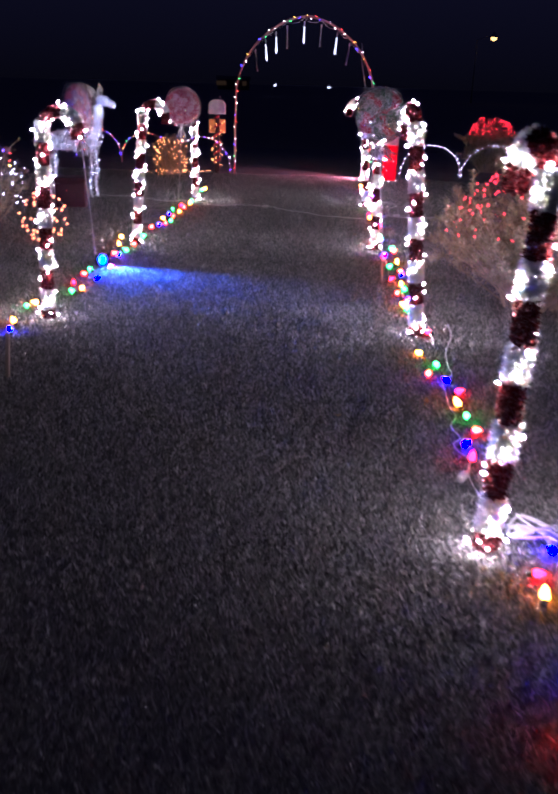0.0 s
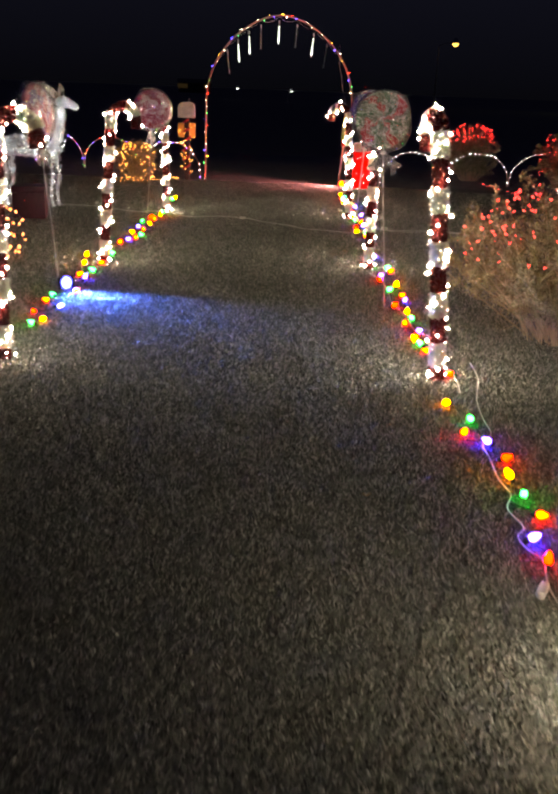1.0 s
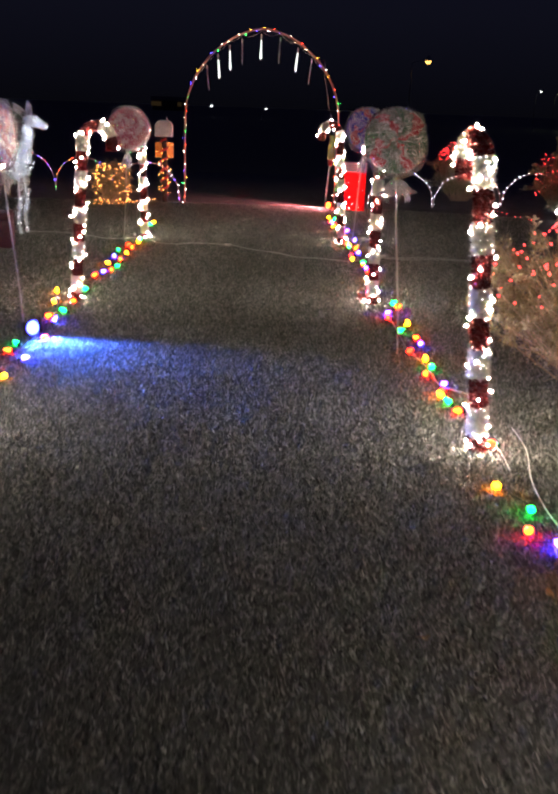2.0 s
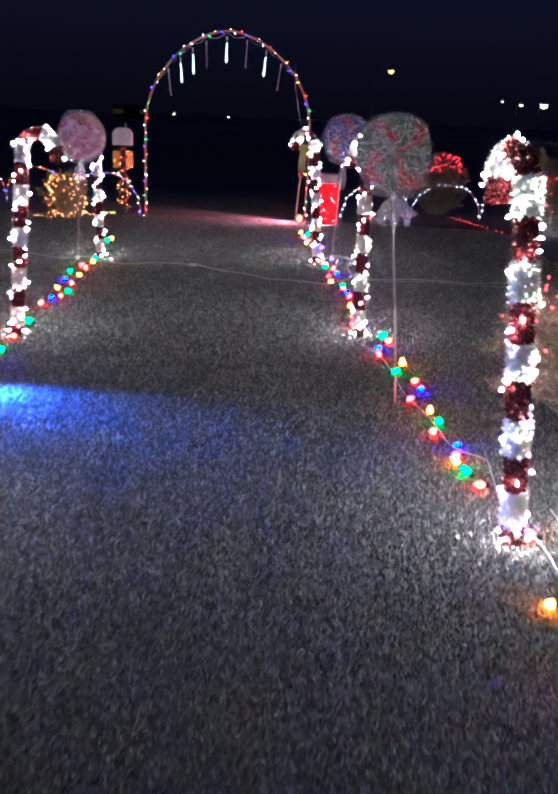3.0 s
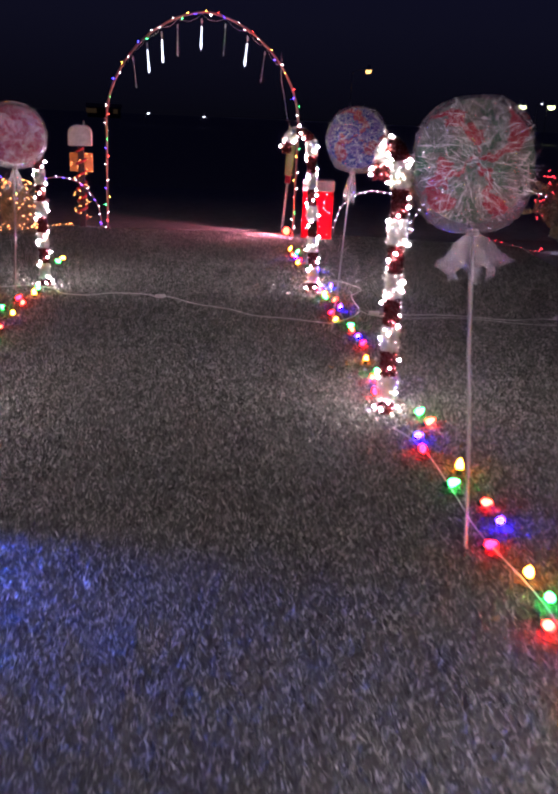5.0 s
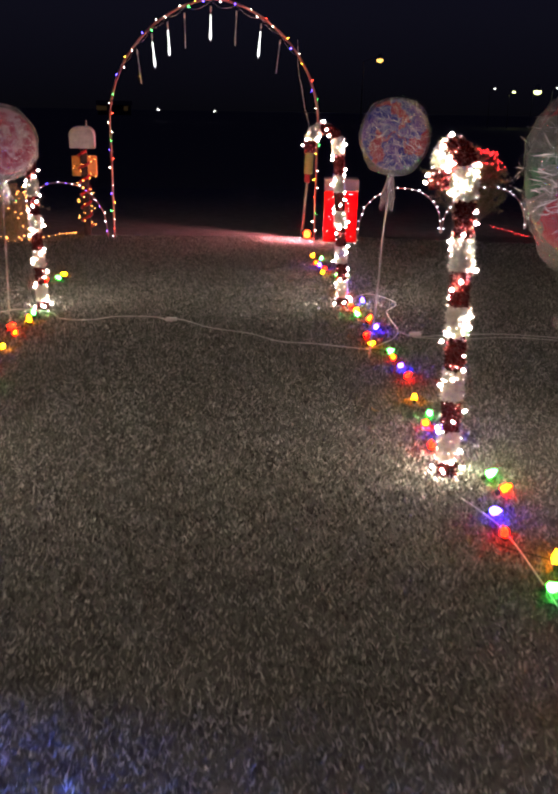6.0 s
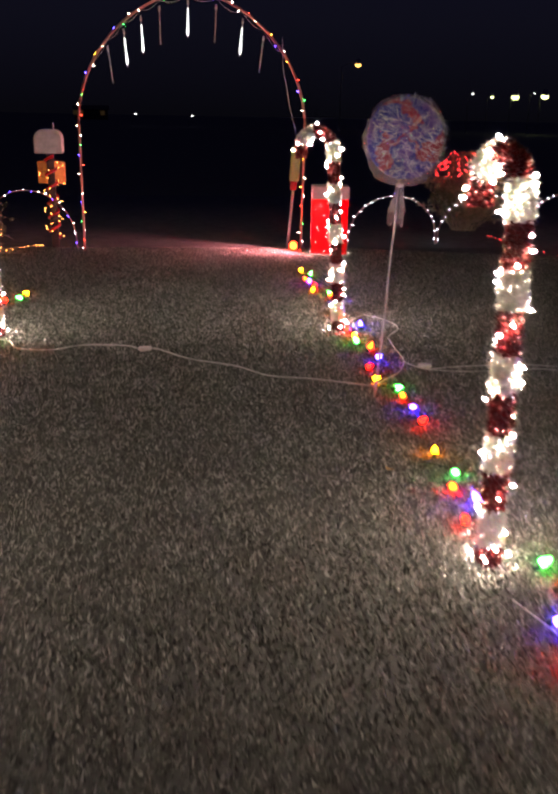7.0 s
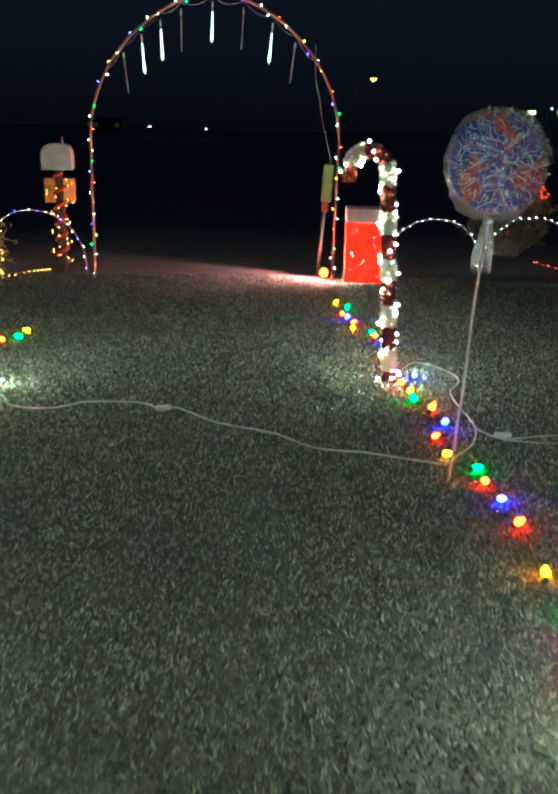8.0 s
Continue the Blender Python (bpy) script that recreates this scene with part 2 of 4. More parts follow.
def tube(bm, pts, radius, n=8, cap=True):
    """A round bar along a line of points; radius: one number, or one for each point."""
    pts = [Vector(p) for p in pts]
    radii = radius if isinstance(radius, (list, tuple)) else [radius] * len(pts)
    rings, side = [], None
    for i, p in enumerate(pts):
        d = (pts[min(i + 1, len(pts) - 1)] - pts[max(i - 1, 0)]).normalized()
        if side is None:
            side = d.orthogonal().normalized()
        side = (side - d * side.dot(d)).normalized()
        up = d.cross(side)
        rings.append([bm.verts.new(p + radii[i] * (math.cos(2 * math.pi * k / n) * side + math.sin(2 * math.pi * k / n) * up)) for k in range(n)])
    for a, b in zip(rings, rings[1:]):
        for k in range(n):
            bm.faces.new((a[k], a[(k + 1) % n], b[(k + 1) % n], b[k]))
    if cap:
        bm.faces.new(rings[0][::-1]), bm.faces.new(rings[-1])
    return bm


def lathe(bm, profile, n=12, m=Matrix()):
    """A solid turned round z from (radius, height) pairs."""
    rings = [[bm.verts.new(m @ Vector((r * math.cos(2 * math.pi * k / n), r * math.sin(2 * math.pi * k / n), z))) for k in range(n)] for r, z in profile]
    for a, b in zip(rings, rings[1:]):
        for k in range(n):
            bm.faces.new((a[k], a[(k + 1) % n], b[(k + 1) % n], b[k]))
    bm.faces.new(rings[0][::-1]), bm.faces.new(rings[-1])
    return bm


def block(bm, size, m, bevel=0.004):
    made = bmesh.ops.create_cube(bm, size=1.0, matrix=m @ Matrix.Diagonal((*size, 1)))
    edges = list({e for v in made["verts"] for e in v.link_edges})
    bmesh.ops.bevel(bm, geom=edges, offset=bevel, segments=2, affect="EDGES", profile=0.5)
    return bm


def smooth_line(pts, steps=6):
    """A soft line through points."""
    pts = [Vector(p) for p in pts]
    out = []
    for i in range(len(pts) - 1):
        a, b, c, d = pts[max(i - 1, 0)], pts[i], pts[i + 1], pts[min(i + 2, len(pts) - 1)]
        for s in range(steps):
            t = s / steps
            out.append(0.5 * (2 * b + (c - a) * t + (2 * a - 5 * b + 4 * c - d) * t * t + (3 * b - a - 3 * c + d) * t ** 3))
    return out + [pts[-1]]


def bulb_mesh(name, radius, length, material, n=8):
    bm = lathe(bmesh.new(), [(radius * 0.55, 0), (radius * 0.95, length * 0.2), (radius, length * 0.4), (radius * 0.7, length * 0.75), (radius * 0.2, length)], n)
    return finish(name, bm, material)


def toward(place, way, spin=0.0):
    """A pose at a place with its z along a way."""
    return Matrix.Translation(place) @ Vector(way).to_track_quat("Z", "Y").to_matrix().to_4x4() @ Matrix.Rotation(spin, 4, "Z")


SMALL = {k: bulb_mesh("bulb", 0.0055, 0.016, M[k], 6) for k in ("warm", "glow", "cool", "dim", "ember", "amber", "mini_red", "a_r", "a_y", "a_g", "a_b", "a_w")}
BIG = {k: bulb_mesh("bulb", 0.0155, 0.048, M["b_" + k], 10) for k in "rygob"}
SOCKET = finish("socket", lathe(bmesh.new(), [(0.009, -0.022), (0.012, -0.018), (0.012, 0.003), (0.009, 0.004)], 10), M["socket"])
rng = random.Random(7)


def ball_way(r=rng):
    while True:
        v = Vector((r.uniform(-1, 1), r.uniform(-1, 1), r.uniform(-1, 1)))
        if 0.1 < v.length < 1:
            return v.normalized()

# ---- ground ----


def ground_height(x, y):
    """A level lawn."""
    return 0.0


ROAD_A, ROAD_WAY = Vector((-5.70, 14.66, 0)), Vector((0.964, 0.265, 0)).normalized()


def make_ground():
    bm = bmesh.new()
    xs = [-3000, -400, -90, -40, -20] + [-14 + 0.5 * i for i in range(45)] + [14, 24, 50, 120, 500, 3000]
    ys = [-3000, -300, -60, -20, -8] + [-4 + 0.5 * i for i in range(60)] + [28, 32, 38, 48, 70, 120, 300, 900, 4000]
    grid = [[bm.verts.new((x, y, ground_height(x, y))) for x in xs] for y in ys]
    for a, b in zip(grid, grid[1:]):
        for i in range(len(xs) - 1):
            bm.faces.new((a[i], a[i + 1], b[i + 1], b[i]))
    ob = new("ground", finish("ground", bm, M["soil"]))
    return tagged(ob, "short dormant brown and grey lawn at night", "lawn", kind="structure")


ground = make_ground()


def make_road():
    """The road past the arch: a crowned strip a little above the soil, with a soft broken edge."""
    bm = bmesh.new()
    side = Vector((-ROAD_WAY.y, ROAD_WAY.x, 0))
    rows = []
    for i in range(161):
        s = -200 + 2.5 * i
        wob = 0.05 * noise.noise((s * 0.9, 0, 3)) if abs(s) < 30 else 0
        rows.append([bm.verts.new(ROAD_A + ROAD_WAY * s + side * (d + (wob if d < 1 else 0)) + Vector((0, 0, z))) for d, z in ((0.0, 0.012), (0.06, 0.028), (3.2, 0.07), (6.4, 0.028), (6.46, 0.0))])
    for a, b in zip(rows, rows[1:]):
        for k in range(4):
            bm.faces.new((a[k], b[k], b[k + 1], a[k + 1]))
    return tagged(new("road", finish("road", bm, M["asphalt"])), "dark asphalt road past the lawn at night", "road", kind="structure")


make_road()


def make_grass(count=1500000):
    """Short matted blades along the path: one sheet of single leaves."""
    r = np.random.default_rng(4)
    y = -0.4 + 15.9 * r.random(count) ** 1.2
    half = np.interp(y, [-0.4, 3, 6, 10, 15.5], [1.8, 2.5, 3.2, 4.0, 4.8])
    x = -0.35 - 0.30 * y + half * (2 * r.random(count) - 1)
    swell = 1 + 0.22 * r.standard_normal(count).clip(-1.5, 1.5)
    tall = (0.009 + 0.014 * r.random(count)) * swell
    wide = (0.0024 + 0.0030 * r.random(count)) * np.interp(y, [1, 6, 15], [1.05, 1.3, 1.8])
    turn, lean, way = 2 * np.pi * r.random(count), 0.95 * r.random(count) ** 0.7 + 0.45, 2 * np.pi * r.random(count)
    zero = -0.004
    v = np.empty((count, 3, 3))
    v[:, 0] = np.stack([x - wide * np.cos(turn), y - wide * np.sin(turn), np.full(count, zero)], 1)
    v[:, 1] = np.stack([x + wide * np.cos(turn), y + wide * np.sin(turn), np.full(count, zero)], 1)
    v[:, 2] = np.stack([x + tall * np.sin(lean) * np.cos(way), y + tall * np.sin(lean) * np.sin(way), tall * np.cos(lean) + 0.006], 1)
    me = bpy.data.meshes.new("grass")
    me.vertices.add(3 * count), me.loops.add(3 * count), me.polygons.add(count)
    me.vertices.foreach_set("co", v.ravel())
    me.loops.foreach_set("vertex_index", np.arange(3 * count, dtype=np.int32))
    me.polygons.foreach_set("loop_start", np.arange(0, 3 * count, 3, dtype=np.int32))
    me.update(calc_edges=True)
    me.materials.append(M["grass"])
    return tagged(new("grass", me), "short dry winter grass blades, tan and dull green", "grass", kind="stuff")


make_grass()

# ---- candy canes ----
STEM, HOOK = 1.29, 0.115


def cane_line(s):
    """The place and the way at s metres along a cane's bar: up, over the crook (towards +x) and down."""
    if s < STEM:
        return Vector((0, 0, s)), Vector((0, 0, 1))
    a = (s - STEM) / HOOK
    if a < math.pi:
        return Vector((HOOK - HOOK * math.cos(a), 0, STEM + HOOK * math.sin(a))), Vector((math.sin(a), 0, math.cos(a)))
    d = s - STEM - math.pi * HOOK
    return Vector((2 * HOOK, 0, STEM - d)), Vector((0, 0, -1))


CANE_LENGTH = STEM + math.pi * HOOK + 0.06


def make_cane(seed, bands, bulbs, m, label):
    r = random.Random(seed)
    cane = thing("candy_cane", m, label, "candy cane", "candy canes along the path")
    bm = bmesh.new()
    tube(bm, [cane_line(CANE_LENGTH * i / 60)[0] for i in range(61)], 0.016, 8)
    part("pole", bm, M["pole"], cane, "plain plastic pipe under the tinsel")
    step = 0.14
    for b in range(bands):
        bm = bmesh.new()
        s0, s1 = max(0.0, step * (b - 0.45 + 0.06 * math.sin(3 * b))), min(CANE_LENGTH, step * (b + 0.55 + 0.06 * math.sin(3 * b + 3)))
        s1 = CANE_LENGTH if b == bands - 1 else s1
        white = b % 2
        tube(bm, [cane_line(s0 + (s1 - s0) * i / 4)[0] for i in range(5)], 0.029, 9)
        for _ in range(1000 if white else 820):
            s = r.uniform(s0, s1)
            p, d = cane_line(s)
            a = r.uniform(0, 2 * math.pi)
            u = d.orthogonal().normalized()
            w = (math.cos(a) * u + math.sin(a) * d.cross(u)).normalized()
            out = (w + 0.5 * ball_way(r)).normalized()
            size = r.uniform(0.012, 0.029) * (1.25 if white else 1.0)
            side = out.cross(ball_way(r)).normalized() * r.uniform(0.0018, 0.004) * (1.25 if white else 1.0)
            root, mid = p + w * 0.023, p + w * 0.025 + out * size * 0.6
            tip = mid + (out + 0.7 * ball_way(r)).normalized() * size * 0.5
            va = [bm.verts.new(q) for q in (root - side, root + side, mid + side, mid - side, tip)]
            bm.faces.new(va[:4]), bm.faces.new((va[3], va[2], va[4]))
        part("tinsel_band", bm, M["white_tinsel" if white else "red_tinsel"], cane, "frosty white tinsel" if white else "shiny dark red tinsel", False)
    bm, line, spots = bmesh.new(), [], []
    turns = bulbs / 5.3
    for i in range(bulbs * 3):
        s = 0.03 + (CANE_LENGTH - 0.04) * i / (bulbs * 3 - 1)
        p, d = cane_line(s)
        u = Vector((0, 1, 0))
        a = turns * 2 * math.pi * i / (bulbs * 3) + 0.3 * math.sin(i)
        w = math.cos(a) * u + math.sin(a) * d.cross(u)
        line.append(p + 0.040 * w)
        if i % 3 == 1:
            spots.append((p + (0.048, 0.055)[(i // 3) % 2] * w, (w + 0.6 * ball_way(r)).normalized()))
    # the slack end of the string is coiled round the foot
    for k in range(4):
        a = 1.6 * k + 0.4 * seed
        foot = Vector((math.cos(a), math.sin(a), 0))
        line.insert(0, foot * 0.055 + Vector((0, 0, 0.03 + 0.006 * k)))
        spots.append((foot * 0.062 + Vector((0, 0, 0.028 + 0.009 * k)), (foot + Vector((0, 0, 0.3))).normalized()))
    tube(bm, line, 0.0014, 4)
    wire = part("light_string", bm, M["green_wire"], cane, "thin wire with warm white mini lights")
    for p, w in spots:
        piece("bulb", SMALL["warm"], wire, toward(p, w) @ Matrix.Scale(r.uniform(0.75, 1.05) if p.z > 0.07 else 0.7, 4))
    bm = bmesh.new()
    tube(bm, [(0, 0, -0.05), (0, 0, 0.09)], 0.019, 8)
    part("stake", bm, M["black"], cane)
    return cane


def stand(x, y, yaw, lean_x=0.0, lean_y=0.0, scale=1.0):
    """A pose on the lawn whose top leans by so many metres at its full height."""
    up = Vector((lean_x, lean_y, 1.45)).normalized()
    return Matrix.Translation((x, y, ground_height(x, y))) @ Vector((0, 0, 1)).rotation_difference(up).to_matrix().to_4x4() @ Matrix.Rotation(radians(yaw), 4, "Z") @ Matrix.Scale(scale, 4)


CANE_LABEL = "candy cane of red and white tinsel wound with warm lights"
cane = make_cane(1, 13, 45, stand(-0.72, 5.33, 112, -0.125, 0.0, 1.03), CANE_LABEL)
cane_b = make_cane(2, 13, 44, stand(-1.635, 8.31, 118, -0.025, 0.0, 0.975), CANE_LABEL)
make_cane(3, 13, 29, stand(-0.04, 2.68, 118, 0.055, 0.02, 1.01), "candy cane of red and white tinsel wound with fewer warm lights")
copy_thing(cane, stand(-2.437, 11.51, 172, -0.10, 0.0, 0.985 / 1.03))
copy_thing(cane, stand(-3.19, 4.75, 20, 0.045, 0.03, 0.98 / 1.03))
copy_thing(cane_b, stand(-3.945, 7.53, 12, 0.12, 0.03, 0.98 / 0.975))
copy_thing(cane_b, stand(-4.70, 10.80, 168, -0.02, 0.0, 0.94 / 0.975))

# ---- lollipops ----


def make_lollipop(m, candy, label, seed, yaw=0.0, size=1.0, skirt=0.14, height=1.40, flare=0.3):
    """A round sweet on a stick, wrapped in crinkled film that is tied at the neck."""
    r = random.Random(seed)
    pop = thing("lollipop", m, label, "lollipop", "lollipops along the path")
    bm = bmesh.new()
    tube(bm, smooth_line([(0, 0, -0.04), (0.004, 0, 0.4), (-0.003, 0.002, 0.8), (0, 0, height - 0.1)], 5), 0.0065, 8)
    part("stick", bm, M["stick"], pop)
    turn = Matrix.Translation((0, 0, height)) @ Matrix.Rotation(radians(yaw), 4, "Z")
    # a thick rounded disc that faces along y
    bm = bmesh.new()
    R, T = 0.188 * size, 0.05
    prof = [(0.02, -T), (R * 0.5, -T * 0.98), (R * 0.8, -T * 0.8), (R * 0.95, -T * 0.42), (R, 0), (R * 0.95, T * 0.42), (R * 0.8, T * 0.8), (R * 0.5, T * 0.98), (0.02, T)]
    lathe(bm, prof, 40, Matrix.Rotation(radians(90), 4, "X"))
    disc = part("candy", bm, candy, pop)
    disc.matrix_basis = turn
    # the film: a puffed bag, wrinkled, narrowing to the neck
    bm = bmesh.new()
    rings, n, rows = [], 46, 34
    spike = [r.uniform(0.0, 1.0) for _ in range(n)]
    for j in range(rows + 1):
        v = j / rows
        ang = math.pi * v
        zc = R * 1.03 * math.cos(ang) if v < 0.5 else -(R * 1.14) * math.sin((v - 0.5) * math.pi)
        wide = R * 1.05 * math.sin(ang) ** 0.75 if v < 0.5 else R * 1.05 * (0.10 + 0.90 * math.cos((v - 0.5) * math.pi) ** 0.8)
        deep = min(wide, 0.082) * (1.0 if v < 0.5 else 0.35 + 0.65 * math.cos((v - 0.5) * math.pi))
        ring = []
        for k in range(n):
            a = 2 * math.pi * k / n
            q = Vector((wide * math.cos(a), deep * math.sin(a), zc))
            crease = 1 + 0.10 * noise.noise(Vector((q.x * 7 + seed, q.y * 7, q.z * 7))) + 0.045 * noise.noise(Vector((q.x * 18 + seed, q.y * 18, q.z * 18))) + 0.05 * (spike[k] - 0.5) * (v > 0.5) + 0.03 * r.uniform(-1, 1)
            q.x *= crease
            q.y *= 1 + 0.3 * (crease - 1) * 4
            q.y += 0.007 * r.uniform(-1, 1) * (0.3 + abs(math.sin(a)))
            q.z += 0.005 * r.uniform(-1, 1)
            ring.append(bm.verts.new(q))
        rings.append(ring)
    for a, b in zip(rings, rings[1:]):
        for k in range(n):
            bm.faces.new((a[k], a[(k + 1) % n], b[(k + 1) % n], b[k]))
    film = part("wrapper", bm, M["film"], pop, "clear crinkled cellophane", False)
    film.matrix_basis = turn
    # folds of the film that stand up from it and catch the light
    # thin strips raised along the film's creases, coloured white to paint its glints
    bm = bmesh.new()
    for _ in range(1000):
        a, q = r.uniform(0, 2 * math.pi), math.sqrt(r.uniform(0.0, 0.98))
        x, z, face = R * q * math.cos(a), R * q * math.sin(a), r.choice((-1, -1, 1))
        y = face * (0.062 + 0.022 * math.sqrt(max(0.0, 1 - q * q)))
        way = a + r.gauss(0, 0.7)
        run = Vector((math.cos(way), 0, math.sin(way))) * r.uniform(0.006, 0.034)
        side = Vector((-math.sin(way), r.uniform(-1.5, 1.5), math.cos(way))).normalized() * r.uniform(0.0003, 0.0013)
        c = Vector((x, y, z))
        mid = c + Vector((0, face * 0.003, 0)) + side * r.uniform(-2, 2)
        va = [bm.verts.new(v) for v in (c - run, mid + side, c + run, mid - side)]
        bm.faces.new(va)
    glints = part("crease_glints", bm, M["glint"], pop, "white strips painted as glints along the creases of the cellophane", False)
    glints.matrix_basis = turn
    glints["kind"] = "stuff"
    neck = height - R * 1.14
    bm = bmesh.new()
    lathe(bm, [(0.016, -0.012), (0.02, -0.006), (0.02, 0.006), (0.016, 0.012)], 10)
    tie = part("tie", bm, M["white_wire"], pop)
    tie.matrix_basis = Matrix.Translation((0, 0, neck))
    bm = bmesh.new()
    rings, n = [], 22
    for j in range(7):
        v = j / 6
        ring = []
        for k in range(n):
            a = 2 * math.pi * k / n
            w = 0.014 + skirt * flare * v ** 0.8 * (0.75 + 0.5 * math.sin(5 * a + seed) + 0.25 * r.uniform(-1, 1))
            ring.append(bm.verts.new((w * math.cos(a), w * math.sin(a) * 0.7, -skirt * v * (0.85 + 0.25 * math.sin(3 * a + 2 * seed)))))
        rings.append(ring)
    for a, b in zip(rings, rings[1:]):
        for k in range(n):
            bm.faces.new((a[k], a[(k + 1) % n], b[(k + 1) % n], b[k]))
    tail = part("wrapper_tail", bm, M["film_gathered"], pop, "loose gathered end of the film", False)
    tail.matrix_basis = Matrix.Translation((0, 0, neck))
    return pop


make_lollipop(stand(-1.27, 6.90, 0, -0.13, 0.06), M["candy_rwg"], "red, green and white lollipop in clear film on a thin stick", 3, 12, 1.05, skirt=0.15, height=1.37, flare=0.7)
make_lollipop(stand(-2.11, 10.04, 0, 0.085, 0.13), M["candy_blue"], "blue and red lollipop in clear film, its tail tied", 5, 15, 1.08, skirt=0.20, height=1.375, flare=0.16)
make_lollipop(stand(-4.86, 10.55, 0, 0.26, -0.36), M["candy_pink"], "pink and white swirled lollipop in clear film", 8, 25, 1.20, skirt=0.17, height=1.33)
make_lollipop(stand(-3.98, 6.77, 0, -0.11, 0.0), M["candy_plum"], "plum coloured lollipop in clear film, turned sideways", 11, 92, 1.15, skirt=0.15, height=1.315)

# ---- arch of lights ----
ARCH_A, ARCH_B = Vector((-5.53, 14.48, 0)), Vector((-3.19, 15.13, 0))


def arch_point(u):
    """u from 0 to 1 along the arch: a leg, a half ellipse, a leg."""
    half, leg, rise = (ARCH_B - ARCH_A).length / 2, 1.33, 1.34
    bow = math.pi * (half + rise) / 2
    s = u * (2 * leg + bow)
    if s < leg:
        x, z = -half, s
    elif s > leg + bow:
        x, z = half, 2 * leg + bow - s
    else:
        a = math.pi * (s - leg) / bow
        x, z = -half * math.copysign(abs(math.cos(a)) ** 1.17, math.cos(a)), leg + rise * math.sin(a)
    return Vector((x + 0.02 * math.sin(math.pi * u), 0, z))


def make_arch():
    mid, d = (ARCH_A + ARCH_B) / 2, (ARCH_B - ARCH_A)
    arch = thing("light_arch", Matrix.Translation(mid) @ Matrix.Rotation(math.atan2(d.y, d.x), 4, "Z"), "tall arch of thin reddish pipe wound with white and coloured lights", "arch")
    bm = bmesh.new()
    tube(bm, [arch_point(i / 80) for i in range(81)], 0.013, 8)
    part("pipe", bm, M["red_pipe"], arch)
    bm, line, spots, r = bmesh.new(), [], [], random.Random(5)
    for i in range(400):
        p = arch_point(i / 399)
        q = arch_point(min(1, i / 399 + 0.003)) - arch_point(max(0, i / 399 - 0.003))
        q.normalize()
        a = i * 0.42
        w = math.cos(a) * Vector((0, 1, 0)) + math.sin(a) * q.cross(Vector((0, 1, 0)))
        line.append(p + 0.017 * w)
        if i % 6 == 2:
            spots.append((p + 0.018 * w, (w + 0.5 * ball_way(r)).normalized()))
    tube(bm, line, 0.002, 4)
    wire = part("light_string", bm, M["green_wire"], arch)
    for i, (p, w) in enumerate(spots):
        piece("bulb", SMALL["a_" + "wrwgybwywrbgw"[i % 13]], wire, toward(p, w) @ Matrix.Scale(1.0, 4))
    return arch


arch = make_arch()


def make_meteors():
    """Slim tubes that hang from the arch; in some of them a falling drop of light shows."""
    to_world = arch.matrix_basis
    body = finish("tube", lathe(bmesh.new(), [(0.003, 0), (0.0055, -0.01), (0.0055, -0.335), (0.002, -0.34)], 8), M["tube"])
    drop = finish("light_strip", lathe(bmesh.new(), [(0.0057, -0.06), (0.0060, -0.15), (0.0085, -0.23), (0.0125, -0.275), (0.0085, -0.305), (0.0057, -0.32)], 8), M["meteor"])
    cap = finish("cap", lathe(bmesh.new(), [(0.003, 0.03), (0.007, 0.025), (0.0095, 0.0), (0.0095, -0.02), (0.006, -0.022)], 8), M["white_wire"])
    for i, u in enumerate((0.335, 0.369, 0.401, 0.434, 0.488, 0.549, 0.597, 0.637)):
        p = to_world @ (arch_point(u) - Vector((0, 0, 0.10)))
        t = thing("meteor_tube", Matrix.Translation(p) @ Matrix.Rotation(radians((i - 3.4) * 2.0), 4, "Y"), "slim clear tube of falling white light hung from the arch", "tube light", "meteor tubes on the arch")
        piece("tube", body, t, Matrix())
        piece("cap", cap, t, Matrix())
        if i in (1, 2, 4, 6):
            piece("light_strip", drop, t, Matrix())
    # the lead that feeds the tubes, slung from one to the next under the pipe
    lead = thing("lead_wire", to_world, "thin pale wire slung in loops under the arch", "cord")
    line = []
    hung = (0.300, 0.335, 0.369, 0.401, 0.434, 0.488, 0.549, 0.597, 0.637, 0.68)
    for a, b in zip(hung, hung[1:]):
        for k in range(6):
            line.append(arch_point(a + (b - a) * k / 6) - Vector((0, 0.016, 0.02 + 0.045 * math.sin(math.pi * k / 6) * (b - a) / 0.04)))
    bm = bmesh.new()
    tube(bm, line, 0.0022, 4)
    part("wire", bm, M["white_wire"], lead)


make_meteors()

# ---- strings of large bulbs along the path ----


def make_strand(text, wire_material, label, seed):
    """A ground string: letters r y g o b and places, with the cord winding between them."""
    r = random.Random(seed)
    spots = [(w.split(",")[0], float(w.split(",")[1]), float(w.split(",")[2])) for w in text.split()]
    s = thing("light_string", Matrix(), label, "string lights", "large bulb strings along the path")
    line = []
    for c, x, y in spots:
        line += [(x + r.uniform(-0.03, 0.03), y + 0.04, 0.016), (x + r.uniform(-0.07, 0.07), y - 0.05, 0.012)]
    bm = bmesh.new()
    tube(bm, smooth_line(line, 5), 0.0026, 5)
    part("cord", bm, wire_material, s)
    for c, x, y in spots:
        way = Vector((r.uniform(-1, 1), r.uniform(-0.9, 0.4), r.uniform(0.1, 0.7))).normalized()
        m = toward((x, y, 0.026), way)
        b = piece("bulb", BIG[c], s, m @ Matrix.Scale(r.uniform(0.92, 1.1), 4))
        piece("socket", SOCKET, b, Matrix())
    return s


